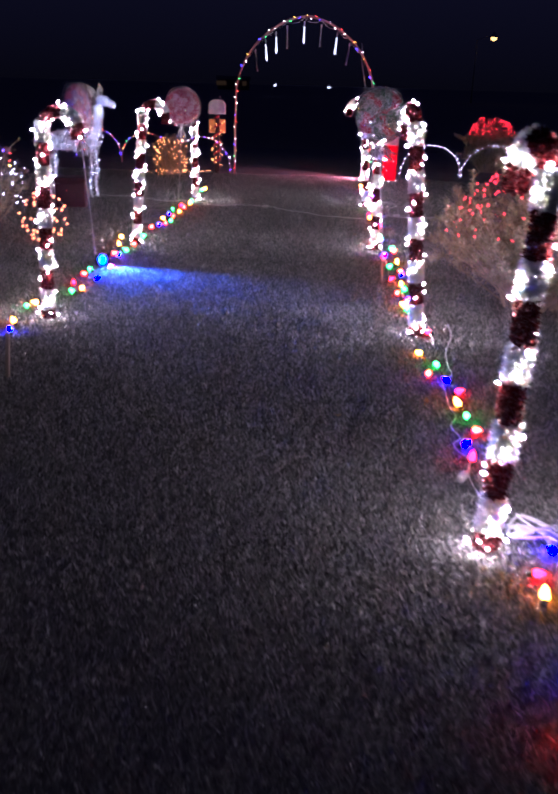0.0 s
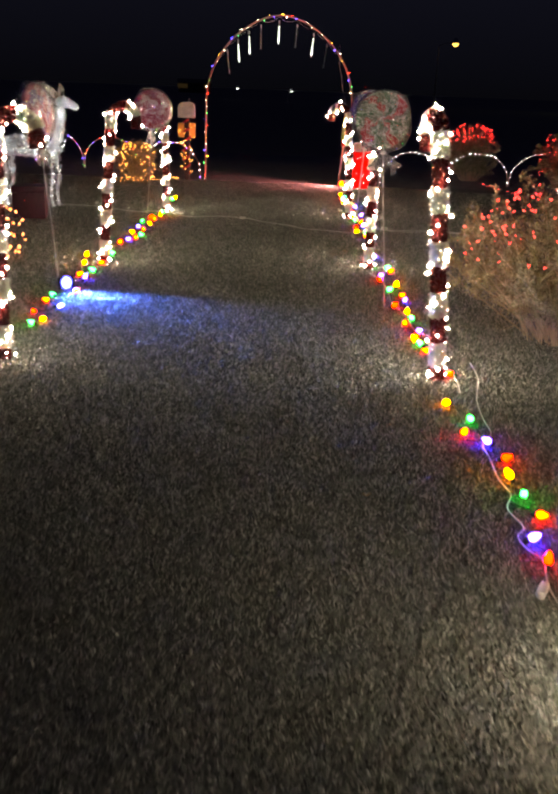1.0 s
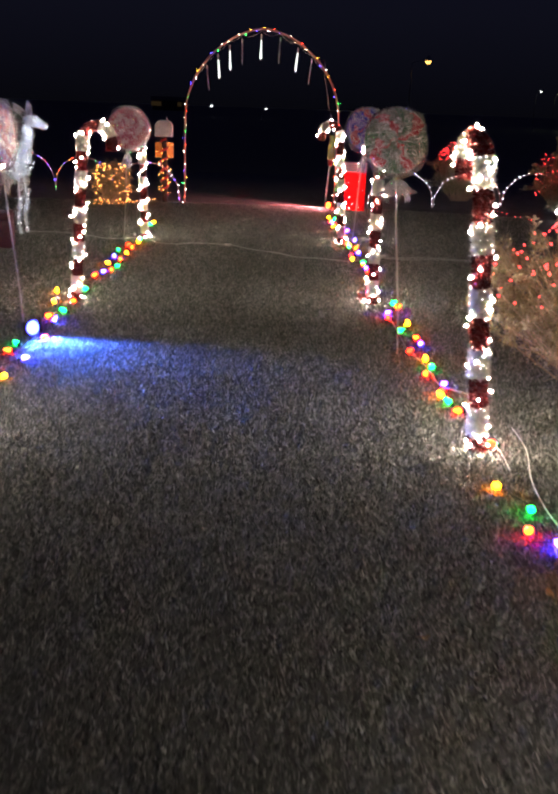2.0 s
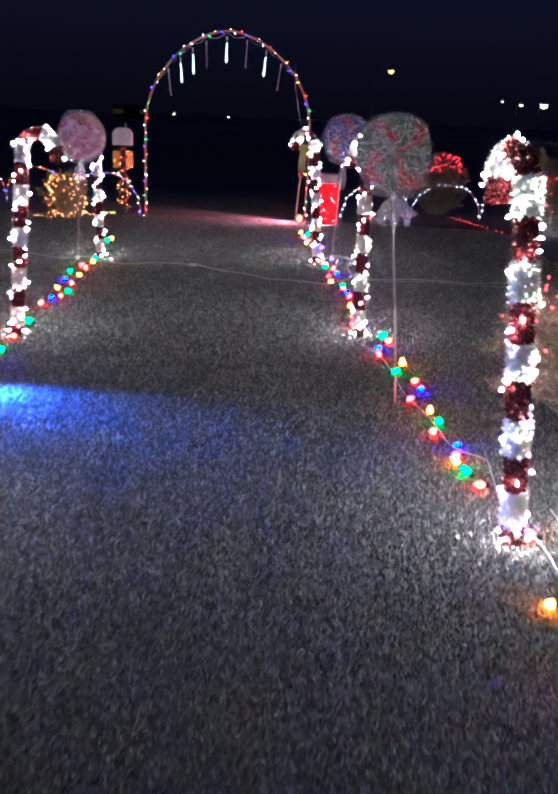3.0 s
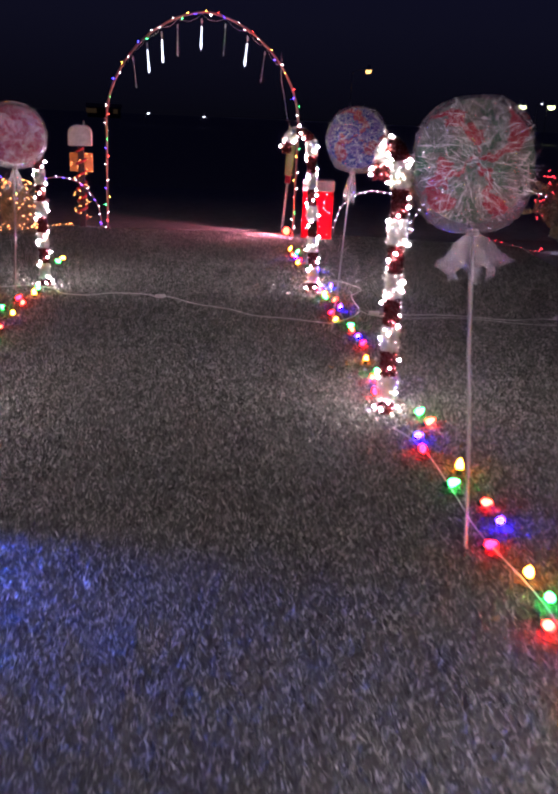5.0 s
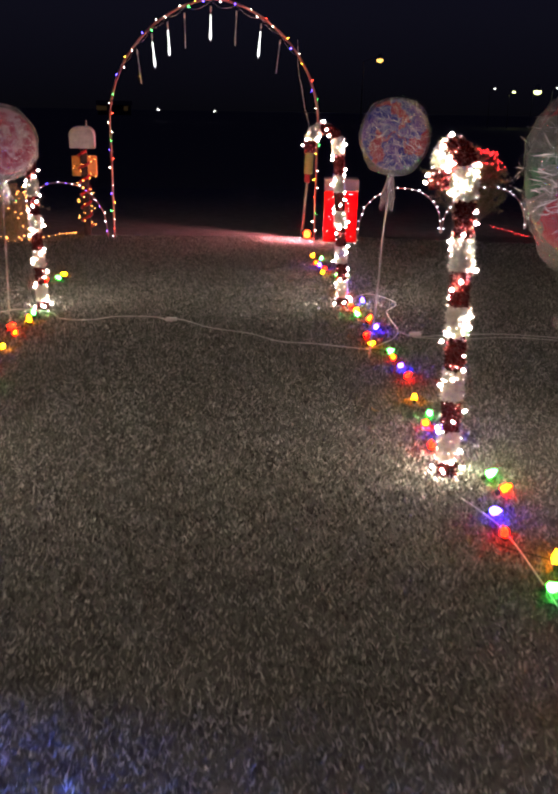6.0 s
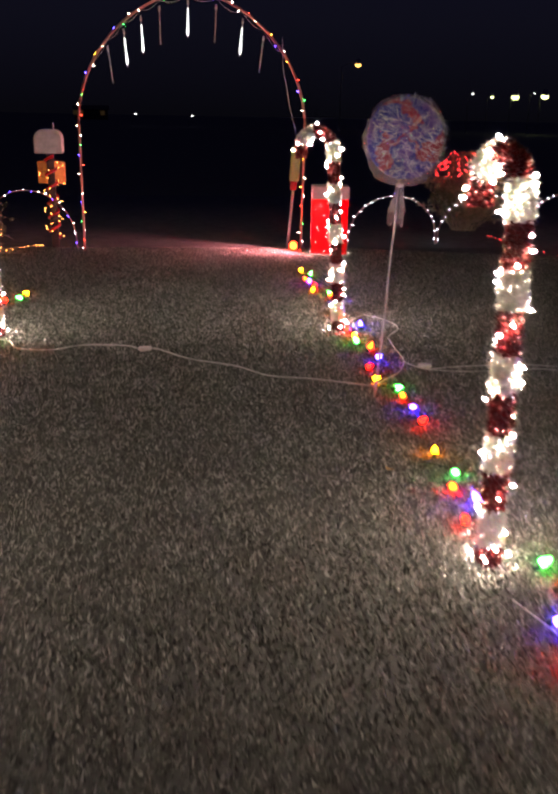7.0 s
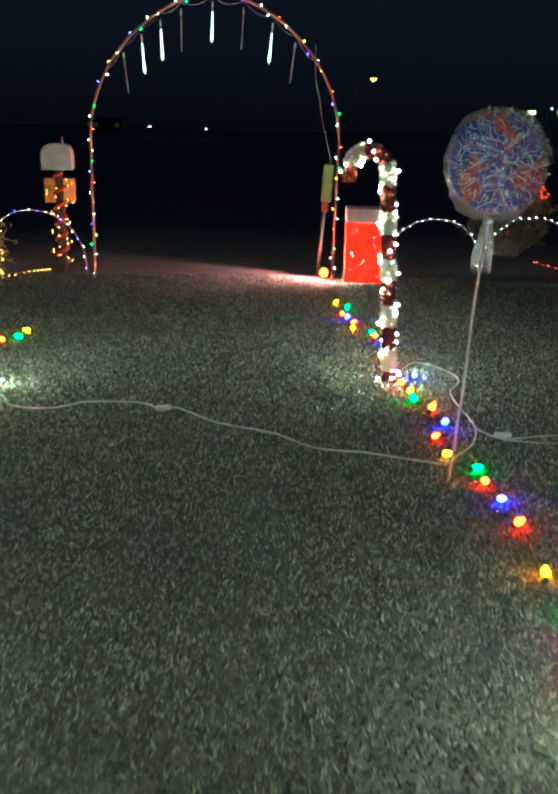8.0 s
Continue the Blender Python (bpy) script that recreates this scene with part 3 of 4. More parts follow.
STRAND = "string of large multicoloured bulbs lying in the grass"
make_strand("y,-.62,4.89 g,-.49,4.69 o,-.52,4.49 b,-.39,4.42 r,-.33,4.25 y,-.29,4.06 g,-.24,3.91 o,-.19,3.75 b,-.22,3.54 r,-.16,3.38 b,.19,2.73 r,.13,2.53 y,.17,2.38 b,.27,2.03 r,.25,1.78", M["green_wire"], STRAND, 1)
make_strand("g,-1.47,8.28 o,-1.42,8.14 b,-1.47,7.94 r,-1.43,7.75 y,-1.27,7.57 g,-1.32,7.41 o,-1.19,7.25 b,-1.14,7.09 r,-1.20,6.88 y,-1.07,6.70 g,-1.01,6.57 o,-1.05,6.40 b,-.94,6.24 r,-.94,6.12 y,-.92,6.02 g,-.87,5.91 o,-.81,5.80 r,-.63,5.37", M["green_wire"], STRAND, 2)
make_strand("b,-2.28,11.56 r,-2.35,11.41 y,-2.31,11.27 g,-2.27,11.10 o,-2.19,10.95 b,-2.12,10.75 r,-2.18,10.52 y,-2.13,10.30 g,-2.00,10.14 o,-1.95,10.02 b,-1.91,9.84 r,-1.86,9.62 y,-1.80,9.21 g,-1.72,9.03 o,-1.74,8.88 b,-1.64,8.74 r,-1.70,8.55", M["green_wire"], STRAND, 3)
make_strand("y,-3.01,13.70 g,-2.89,13.52 o,-2.90,13.29 b,-2.85,13.16 r,-2.80,12.98 y,-2.78,12.81 g,-2.63,12.73 o,-2.58,12.59 b,-2.54,12.48 y,-2.52,12.04 r,-2.43,11.79", M["green_wire"], STRAND, 4)
make_strand("b,-3.18,4.30 y,-3.28,4.49 g,-3.48,4.91 y,-3.45,5.02 g,-3.39,5.42 y,-3.40,5.53 r,-3.55,5.68 b,-3.48,5.88 o,-3.62,6.00 g,-3.66,6.15 o,-3.60,6.34 b,-3.73,6.75 o,-3.87,6.89 g,-3.80,7.08 y,-4.00,7.28 o,-3.90,7.43", M["green_wire"], STRAND, 5)
make_strand("y,-4.19,7.67 g,-3.99,7.83 o,-4.22,8.41 b,-4.24,8.62 o,-4.18,8.72 g,-4.24,8.95 y,-4.35,9.04 o,-4.30,9.22 b,-4.48,9.44 y,-4.44,9.67 g,-4.58,9.81 o,-4.52,9.98 r,-4.65,10.14 y,-4.58,10.32 g,-4.64,10.52", M["green_wire"], STRAND, 6)
make_strand("y,-5.08,12.09 g,-5.05,11.90 r,-5.12,11.78", M["green_wire"], STRAND, 7)

# ---- cords on the lawn ----


def make_cord(points, label, radius=0.0045, plug=None):
    s = thing("extension_cord", Matrix(), label, "cord")
    bm = bmesh.new()
    tube(bm, smooth_line([(x, y, 0.022 + 0.004 * math.sin(5 * x + 3 * y)) for x, y in points], 6), radius, 6)
    part("cable", bm, M["white_wire"], s)
    if plug:
        for px, py, a in plug:
            bm = bmesh.new()
            block(bm, (0.085, 0.032, 0.026), Matrix.Translation((px, py, 0.04)) @ Matrix.Rotation(radians(a), 4, "Z"), 0.007)
            part("plug", bm, M["white_wire"], s)
    return s


make_cord([(-6.4, 10.55), (-5.7, 10.75), (-5.05, 10.53), (-4.82, 10.67), (-4.56, 10.64), (-4.42, 10.49), (-4.20, 10.51), (-4.04, 10.66), (-3.75, 10.69), (-3.61, 10.59), (-3.55, 10.66), (-3.27, 10.48), (-2.97, 10.41), (-2.74, 10.26), (-2.50, 10.25), (-2.31, 10.21), (-2.12, 10.17)], "white extension cord lying across the lawn", plug=[(-3.60, 10.60, 30)])
make_cord([(-2.12, 10.17), (-2.06, 10.30), (-1.98, 10.49), (-1.96, 10.76), (-2.03, 11.08), (-2.07, 11.34), (-2.01, 11.59), (-2.09, 11.80), (-2.28, 11.96), (-2.38, 11.7)], "white extension cord curling beside the bulbs", 0.004)
make_cord([(-1.96, 10.73), (-1.83, 10.60), (-1.60, 10.70), (-1.21, 10.80), (-0.75, 10.82), (-0.37, 10.97), (0.3, 10.65), (1.3, 10.4)], "white extension cord with plugs", 0.004, [(-1.83, 10.60, 15), (-0.37, 10.95, 70), (-0.31, 10.86, 10)])
make_cord([(-1.83, 10.58), (-1.55, 10.60), (-1.15, 10.72), (-0.65, 10.72), (-0.15, 10.73), (0.6, 10.35)], "second white cord beside the first", 0.003)
make_cord([(-0.55, 5.63), (-0.49, 5.35), (-0.48, 5.00), (-0.43, 4.71), (-0.39, 4.56), (-0.42, 4.39), (-0.39, 4.27), (-0.34, 4.04), (-0.29, 3.91), (-0.30, 3.77), (-0.24, 3.64), (-0.26, 3.55), (-0.22, 3.46), (-0.17, 3.40), (-0.15, 3.2), (0.0, 2.82)], "thin pale cord winding between the bulbs", 0.0032)
make_cord([(-1.58, 8.05), (-1.43, 7.80), (-1.30, 7.32), (-1.22, 6.99), (-1.06, 6.59), (-0.96, 6.25), (-0.86, 6.15), (-0.79, 6.10), (-0.77, 5.90), (-0.73, 5.55), (-0.62, 5.32), (-0.57, 5.08)], "thin pale cord winding between the bulbs", 0.0032)


def make_tangle():
    t = thing("cord_bundle", Matrix.Translation((0.06, 2.78, 0.03)), "tangled pale cord and plugs beside a candy cane", "cord")
    r = random.Random(2)
    bm = bmesh.new()
    tube(bm, smooth_line([(0.10 * math.cos(i * 1.7) + r.uniform(-0.04, 0.04) + 0.06, 0.07 * math.sin(i * 2.1) + r.uniform(-0.04, 0.04), r.uniform(0.0, 0.05)) for i in range(16)], 6), 0.004, 6)
    part("cable", bm, M["white_wire"], t)
    for x, y, a in ((0.03, 0.04, 40), (0.12, 0.02, 110), (-0.24, 0.42, 75)):
        bm = bmesh.new()
        block(bm, (0.075, 0.03, 0.03), Matrix.Translation((x, y, 0.0)) @ Matrix.Rotation(radians(a), 4, "Z"), 0.007)
        part("plug", bm, M["white_wire"], t)


make_tangle()

# ---- floodlights ----


def make_flood(x, y, aim, lens, label):
    f = thing("floodlight", Matrix.Translation((x, y, 0)), label, "floodlight")
    w = (Vector(aim) - Vector((x, y, 0.12)))
    w.z = 0.12 * w.length
    m = toward((0, 0, 0.055), w.normalized())
    bm = lathe(bmesh.new(), [(0.02, -0.07), (0.045, -0.05), (0.058, -0.01), (0.060, 0.0), (0.054, 0.004)], 20, m)
    part("housing", bm, M["black"], f)
    bm = lathe(bmesh.new(), [(0.050, 0.0045), (0.046, 0.010), (0.02, 0.014)], 20, m)
    part("lens", bm, lens, f)
    bm = bmesh.new()
    tube(bm, [(0, 0, -0.05), (0, 0, 0.03)], 0.008, 8)
    part("stake", bm, M["black"], f)
    for side in (-1, 1):
        bm = bmesh.new()
        block(bm, (0.006, 0.024, 0.095), Matrix.Rotation(math.atan2(w.y, w.x) - radians(90), 4, "Z") @ Matrix.Translation((side * 0.066, 0.0, 0.06)), 0.002)
        part("bracket", bm, M["black"], f)


make_flood(*SPOT_L, (-2.73, 6.04, 0), M["blue_lens"], "small round floodlight on a stake, shining blue")
make_flood(*SPOT_R, (-4.2, 13.2, 0), M["red_lens"], "small round floodlight on a stake, shining red")

# ---- low hoops of lights beside the arch ----


def make_hoop(a, b, rise, kinds, label, seed, count=20):
    a, b = Vector((*a, 0)), Vector((*b, 0))
    h = thing("light_hoop", Matrix.Translation((a + b) / 2), label, "hoop light", "low light hoops along the lawn's edge")
    r = random.Random(seed)
    half = (b - a) / 2

    def at(u):
        ang = math.pi * u
        return -half * math.cos(ang) + Vector((0, 0, 0.02 + rise * math.sin(ang) ** 0.8))
    bm = bmesh.new()
    tube(bm, [at(i / 40) for i in range(41)], 0.007, 6)
    rod = part("rod", bm, M["red_pipe"], h)
    for i in range(count):
        u = 0.02 + 0.96 * i / (count - 1)
        p = at(u)
        w = (Vector((r.uniform(-1, 1), r.uniform(-1, 0.3), r.uniform(-0.4, 1)))).normalized()
        piece("bulb", SMALL[kinds[i % len(kinds)]], rod, toward(p + 0.008 * w, w) @ Matrix.Scale(0.85, 4))


HOOP_W, HOOP_C = "low hoop of cool white mini lights pushed into the lawn", "low hoop of mixed coloured mini lights pushed into the lawn"
make_hoop((-2.68, 15.55), (-1.65, 16.0), 0.58, ["dim"], HOOP_W, 1)
make_hoop((-1.63, 16.02), (-0.52, 16.75), 0.58, ["dim"], HOOP_W, 2)
make_hoop((-0.50, 16.77), (0.62, 17.3), 0.58, ["dim"], HOOP_W, 3)
make_hoop((-5.62, 14.50), (-6.85, 14.78), 0.61, ["a_b", "dim", "a_w"], HOOP_C, 4)
make_hoop((-6.88, 14.80), (-8.2, 15.2), 0.61, ["a_r", "a_y", "a_b", "a_g"], HOOP_C, 5)
make_hoop((-8.22, 15.22), (-9.5, 15.65), 0.61, ["dim", "a_b", "a_r"], HOOP_C, 6)

# ---- mailbox ----


def make_mailbox():
    mb = thing("mailbox", Matrix.Translation((-5.935, 14.64, 0)) @ Matrix.Rotation(radians(20), 4, "Z") @ Matrix.Scale(0.95, 4), "white domed mailbox on a post wound with red ribbon", "mailbox")
    bm = bmesh.new()
    block(bm, (0.085, 0.085, 1.14), Matrix.Translation((0, 0, 0.54)), 0.006)
    part("post", bm, M["post"], mb)
    bm = bmesh.new()
    tube(bm, [(0.060 * math.cos(i * 0.32), 0.060 * math.sin(i * 0.32), 0.12 + i * 0.0082) for i in range(116)], 0.018, 5)
    part("ribbon", bm, M["ribbon"], mb, "shiny red ribbon wound round the post")
    bm = bmesh.new()
    w, rad, deep, n = 0.152, 0.11, 0.25, 8
    prof = [(-w, 1.10), (w, 1.10)] + [(w - rad + rad * math.cos(math.pi / 2 * i / n), 1.25 + rad * math.sin(math.pi / 2 * i / n)) for i in range(n + 1)] + [(-w + rad - rad * math.sin(math.pi / 2 * i / n), 1.25 + rad * math.cos(math.pi / 2 * i / n)) for i in range(n + 1)]
    rings = [[bm.verts.new((x * s, y, 1.10 + (z - 1.10) * s)) for x, z in prof] for y, s in ((-deep - 0.006, 0.95), (-deep, 1.0), (deep, 1.0))]
    for a, b in zip(rings, rings[1:]):
        for k in range(len(prof)):
            bm.faces.new((a[k], a[(k + 1) % len(prof)], b[(k + 1) % len(prof)], b[k]))
    bm.faces.new(rings[0][::-1]), bm.faces.new(rings[-1])
    box = part("box", bm, M["mail_white"], mb, smooth=False)
    bm = bmesh.new()
    block(bm, (0.012, 0.03, 0.09), Matrix.Translation((0.05, 0.05, 1.38)), 0.003)
    part("flag", bm, M["mail_white"], box)
    bm = bmesh.new()
    block(bm, (0.31, 0.20, 0.25), Matrix.Translation((0, 0.10, 0.875)), 0.012)
    part("paper_box", bm, M["news"], mb, "yellow newspaper box")
    bm = bmesh.new()
    line = [(0.10 * math.cos(i * 0.9) * (1.4 if i > 20 else 1), -0.075 - 0.01 * math.sin(i), 0.15 + i * 0.029) for i in range(30)]
    tube(bm, smooth_line(line, 3), 0.002, 4)
    wire = part("light_string", bm, M["green_wire"], mb)
    for i, p in enumerate(line):
        piece("bulb", SMALL["amber"], wire, toward(p, (0.2 * math.sin(i), -1, 0.3)))


make_mailbox()

# ---- lit gift boxes ----


def make_gift(m, size, cloth, lid, kind, bulbs, label):
    g = thing("gift_box", m, label, "gift box")
    w, d, h = size
    bm = bmesh.new()
    for sx, sy, ww, dd in ((0, -d / 2, w, 0.006), (0, d / 2, w, 0.006), (-w / 2, 0, 0.006, d - 0.012), (w / 2, 0, 0.006, d - 0.012)):
        block(bm, (ww, dd, h * 0.8), Matrix.Translation((sx, sy, h * 0.4 + 0.03)), 0.001)
    body = part("body", bm, cloth, g)
    bm = bmesh.new()
    block(bm, (w * 1.04, d * 1.04, h * 0.18), Matrix.Translation((0, 0, h * 0.9 + 0.035)), 0.008)
    part("lid", bm, lid, g)
    for sx in (-1, 1):
        for sy in (-1, 1):
            bm = bmesh.new()
            tube(bm, [(sx * (w / 2 - 0.012), sy * (d / 2 - 0.012), -0.01), (sx * (w / 2 - 0.012), sy * (d / 2 - 0.012), h * 0.8)], 0.004, 6)
            part("leg", bm, M["metal"], g)
    r = random.Random(9)
    front = "a_w" if kind == "glow" else kind
    for i in range(bulbs):
        a = -d / 2 + (-0.012 if i % 2 else 0.05)
        piece("bulb", SMALL[front], body, toward((r.uniform(-0.45, 0.45) * w, a, 0.04 + h * 0.76 * (i + 0.5) / bulbs), (0, -1, 0)) @ Matrix.Scale(0.5, 4))
    for i in range(bulbs // 2):
        piece("bulb", SMALL[kind], body, toward((0.3 * w * math.cos(2.4 * i), 0.3 * d * math.sin(2.4 * i), 0.05 + h * 0.72 * i / (bulbs // 2)), (math.cos(2.4 * i), math.sin(2.4 * i), 0.2)) @ Matrix.Scale(1.6, 4))
    return g


make_gift(Matrix.Translation((-2.86, 15.0, 0.0)) @ Matrix.Rotation(radians(8), 4, "Z"), (0.39, 0.36, 0.73), M["gift_cloth"], M["lid"], "glow", 34, "glowing red cloth gift box with a pale lid")
make_gift(Matrix.Translation((-5.88, 9.50, 0.0)) @ Matrix.Rotation(radians(25), 4, "Z"), (0.36, 0.34, 0.36), M["gift_dark"], M["gift_dark"], "mini_red", 2, "dark red gift box, mostly unlit")

# ---- controller on its stake ----


def make_controller():
    c = thing("power_stake", Matrix.Translation((-3.345, 15.30, 0)) @ Matrix.Rotation(radians(3), 4, "Y"), "yellow-green outlet box on a pale stake beside the arch", "outlet stake")
    bm = bmesh.new()
    tube(bm, [(-0.02, 0, -0.05), (-0.01, 0, 0.5), (0.0, 0, 0.80)], 0.018, 8)
    part("stake", bm, M["stick"], c)
    bm = bmesh.new()
    block(bm, (0.105, 0.07, 0.38), Matrix.Translation((0, 0, 0.96)), 0.012)
    part("box", bm, M["ctrl"], c)
    bm = bmesh.new()
    block(bm, (0.075, 0.06, 0.10), Matrix.Translation((-0.005, 0, 0.72)), 0.012)
    part("plug", bm, M["ribbon"], c, "red plug")
    bm = bmesh.new()
    tube(bm, smooth_line([(0.02, 0, 1.14), (0.0, 0, 1.22), (-0.06, 0, 1.42), (-0.11, 0, 1.56), (-0.15, -0.03, 1.75), (-0.205, -0.04, 1.95), (-0.225, -0.05, 2.15), (-0.235, -0.06, 2.27)], 6), 0.003, 5)
    part("cable", bm, M["white_wire"], c)


make_controller()

# ---- shrubs ----


def make_shrub(name, x, y, radius, height, twigs, leaves, seed, label, bare=0.25, leaf=0.02, upright=0.8, lights=()):
    """A shrub of many thin branching stems with small leaves, and mini lights hung in it."""
    s = thing(name, Matrix.Translation((x, y, ground_height(x, y))), label, "shrub")
    r = random.Random(seed)
    bm, lm, tips = bmesh.new(), bmesh.new(), []
    for _ in range(twigs):
        a = r.uniform(0, 2 * math.pi)
        reach = radius * math.sqrt(r.random()) * 1.05
        top = height * r.uniform(0.55, 1.05) * (1 - 0.35 * (reach / radius) ** 2)
        root = Vector((0.3 * radius * math.cos(a) * r.random(), 0.3 * radius * math.sin(a) * r.random(), -0.02))
        mid = Vector((reach * 0.45 * math.cos(a), reach * 0.45 * math.sin(a), top * 0.5 * upright)) + 0.05 * ball_way(r)
        tip = Vector((reach * math.cos(a), reach * math.sin(a), top)) + 0.04 * ball_way(r)
        line = smooth_line([root, mid, tip], 4)
        tube(bm, line, [0.0075 - 0.0055 * i / (len(line) - 1) for i in range(len(line))], 4, False)
        for _k in range(3):
            i = r.randrange(3, len(line))
            end = line[i] + (ball_way(r) + Vector((math.cos(a), math.sin(a), 0.9)) * 0.7).normalized() * r.uniform(0.10, 0.24)
            tube(bm, [line[i], (line[i] + end) / 2 + 0.015 * ball_way(r), end], [0.003, 0.0022, 0.001], 3, False)
            tips.append((line[i], end))
        tips.append((mid, tip))
    part("stem", bm, M["twig"], s, smooth=False)
    for _ in range(leaves):
        p, q = tips[r.randrange(len(tips))]
        c = p.lerp(q, r.random()) + 0.02 * ball_way(r)
        if c.z < bare * height * r.uniform(0.6, 1.3):
            continue
        w = (ball_way(r) + Vector((0, 0, 0.6))).normalized()
        side = w.cross(ball_way(r)).normalized() * leaf * r.uniform(0.10, 0.2)
        size = leaf * r.uniform(0.7, 1.5)
        va = [lm.verts.new(v) for v in (c, c + w * size * 0.5 + side, c + w * size, c + w * size * 0.5 - side)]
        lm.faces.new(va)
    part("foliage", lm, M["leaf"], s, smooth=False)
    for kind, count, low, high, x0, x1 in lights:
        bm, line = bmesh.new(), []
        for i in range(count):
            a = 2.4 * i + r.uniform(-0.4, 0.4)
            z = height * r.uniform(low, high)
            rad = radius * r.uniform(0.8, 1.04) * math.sqrt(max(0.12, 1 - (max(0.0, z / height - 0.45) / 0.62) ** 2))
            p = Vector((rad * math.cos(a), rad * math.sin(a), z))
            if not x0 <= p.x <= x1:
                continue
            line.append(p)
        line.sort(key=lambda p: (round(p.z / (0.18 * height)), p.x))
        if len(line) < 2:
            continue
        tube(bm, line, 0.0012, 3)
        wire = part("light_string", bm, M["green_wire"], s)
        for p in line:
            piece("bulb", SMALL[kind], wire, toward(p, (ball_way(r) + Vector((0, -0.7, 0.2))).normalized()) @ Matrix.Scale(0.9, 4))
    return s


make_shrub("shrub", -0.02, 6.5, 0.76, 1.0, 150, 48000, 21, "dry twiggy shrub hung with red mini lights", 0.22, 0.034, lights=[("mini_red", 150, 0.55, 1.02, -9, 9), ("a_b", 4, 0.45, 0.6, 0.3, 0.7)])
make_shrub("shrub", -1.25, 17.3, 0.50, 1.06, 80, 24000, 22, "small dense shrub with a band of red lights on top", 0.22, 0.045, lights=[("mini_red", 110, 0.72, 1.0, -9, 9)])
make_shrub("shrub", 0.55, 15.5, 0.62, 1.22, 90, 34000, 23, "dense upright shrub with red lights round it", 0.10, 0.05, lights=[("mini_red", 140, 0.3, 0.85, -9, 9)])
make_shrub("shrub", -5.70, 7.40, 0.50, 1.0, 80, 7000, 24, "dark shrub with blue-white and coloured mini lights", 0.3, 0.03, lights=[("cool", 75, 0.25, 0.8, -9, 9), ("a_y", 8, 0.7, 1.0, -9, 9), ("a_r", 8, 0.5, 1.0, -9, 9), ("a_b", 6, 0.5, 1.0, -9, 9)])
make_shrub("shrub", -6.55, 13.95, 0.31, 0.64, 60, 5000, 25, "round shrub glowing with amber mini lights", 0.15, 0.03, lights=[("amber", 95, 0.08, 1.0, -9, 9)])


def make_ground_run(points, kind, count, label):
    s = thing("light_string", Matrix(), label, "string lights")
    line = smooth_line([(x, y, ground_height(x, y) + 0.04) for x, y in points], 12)
    bm = bmesh.new()
    tube(bm, line, 0.002, 4)
    wire = part("cord", bm, M["green_wire"], s)
    r = random.Random(count)
    for i in range(count):
        p = line[int(i * (len(line) - 1) / (count - 1))]
        piece("bulb", SMALL[kind], wire, toward(p + Vector((0, 0, 0.004)), (r.uniform(-1, 1), -1, r.uniform(0.2, 1))) @ Matrix.Scale(0.7, 4))


make_ground_run([(-0.95, 16.8), (-0.72, 16.3), (-0.52, 15.8), (-0.08, 14.95), (0.05, 15.2)], "mini_red", 20, "string of small red lights on the lawn")
make_ground_run([(-6.95, 13.7), (-6.6, 13.6), (-6.3, 13.95), (-6.15, 14.4), (-6.05, 14.55)], "amber", 22, "string of small amber lights on the lawn")


def make_wire_ball():
    """An open wire ball with orange lights."""
    b = thing("light_ball", Matrix.Translation((-4.86, 7.30, 0.0)), "open wire ball wound with orange mini lights", "light ball")
    r = random.Random(31)
    for k in range(6):
        a = math.pi * k / 6
        bm = bmesh.new()
        tube(bm, [(0.23 * math.sin(t) * math.cos(a), 0.23 * math.sin(t) * math.sin(a), 0.25 + 0.24 * math.cos(t)) for t in [2 * math.pi * i / 32 for i in range(33)]], 0.0025, 5)
        ring = part("ring", bm, M["metal"], b)
        for i in range(11):
            t = 2 * math.pi * (i + r.random() * 0.6) / 11
            p = Vector((0.23 * math.sin(t) * math.cos(a), 0.23 * math.sin(t) * math.sin(a), 0.25 + 0.24 * math.cos(t)))
            piece("bulb", SMALL["ember"], ring, toward(p, ball_way(r)) @ Matrix.Scale(1.4, 4))


make_wire_ball()

# ---- lit deer ----


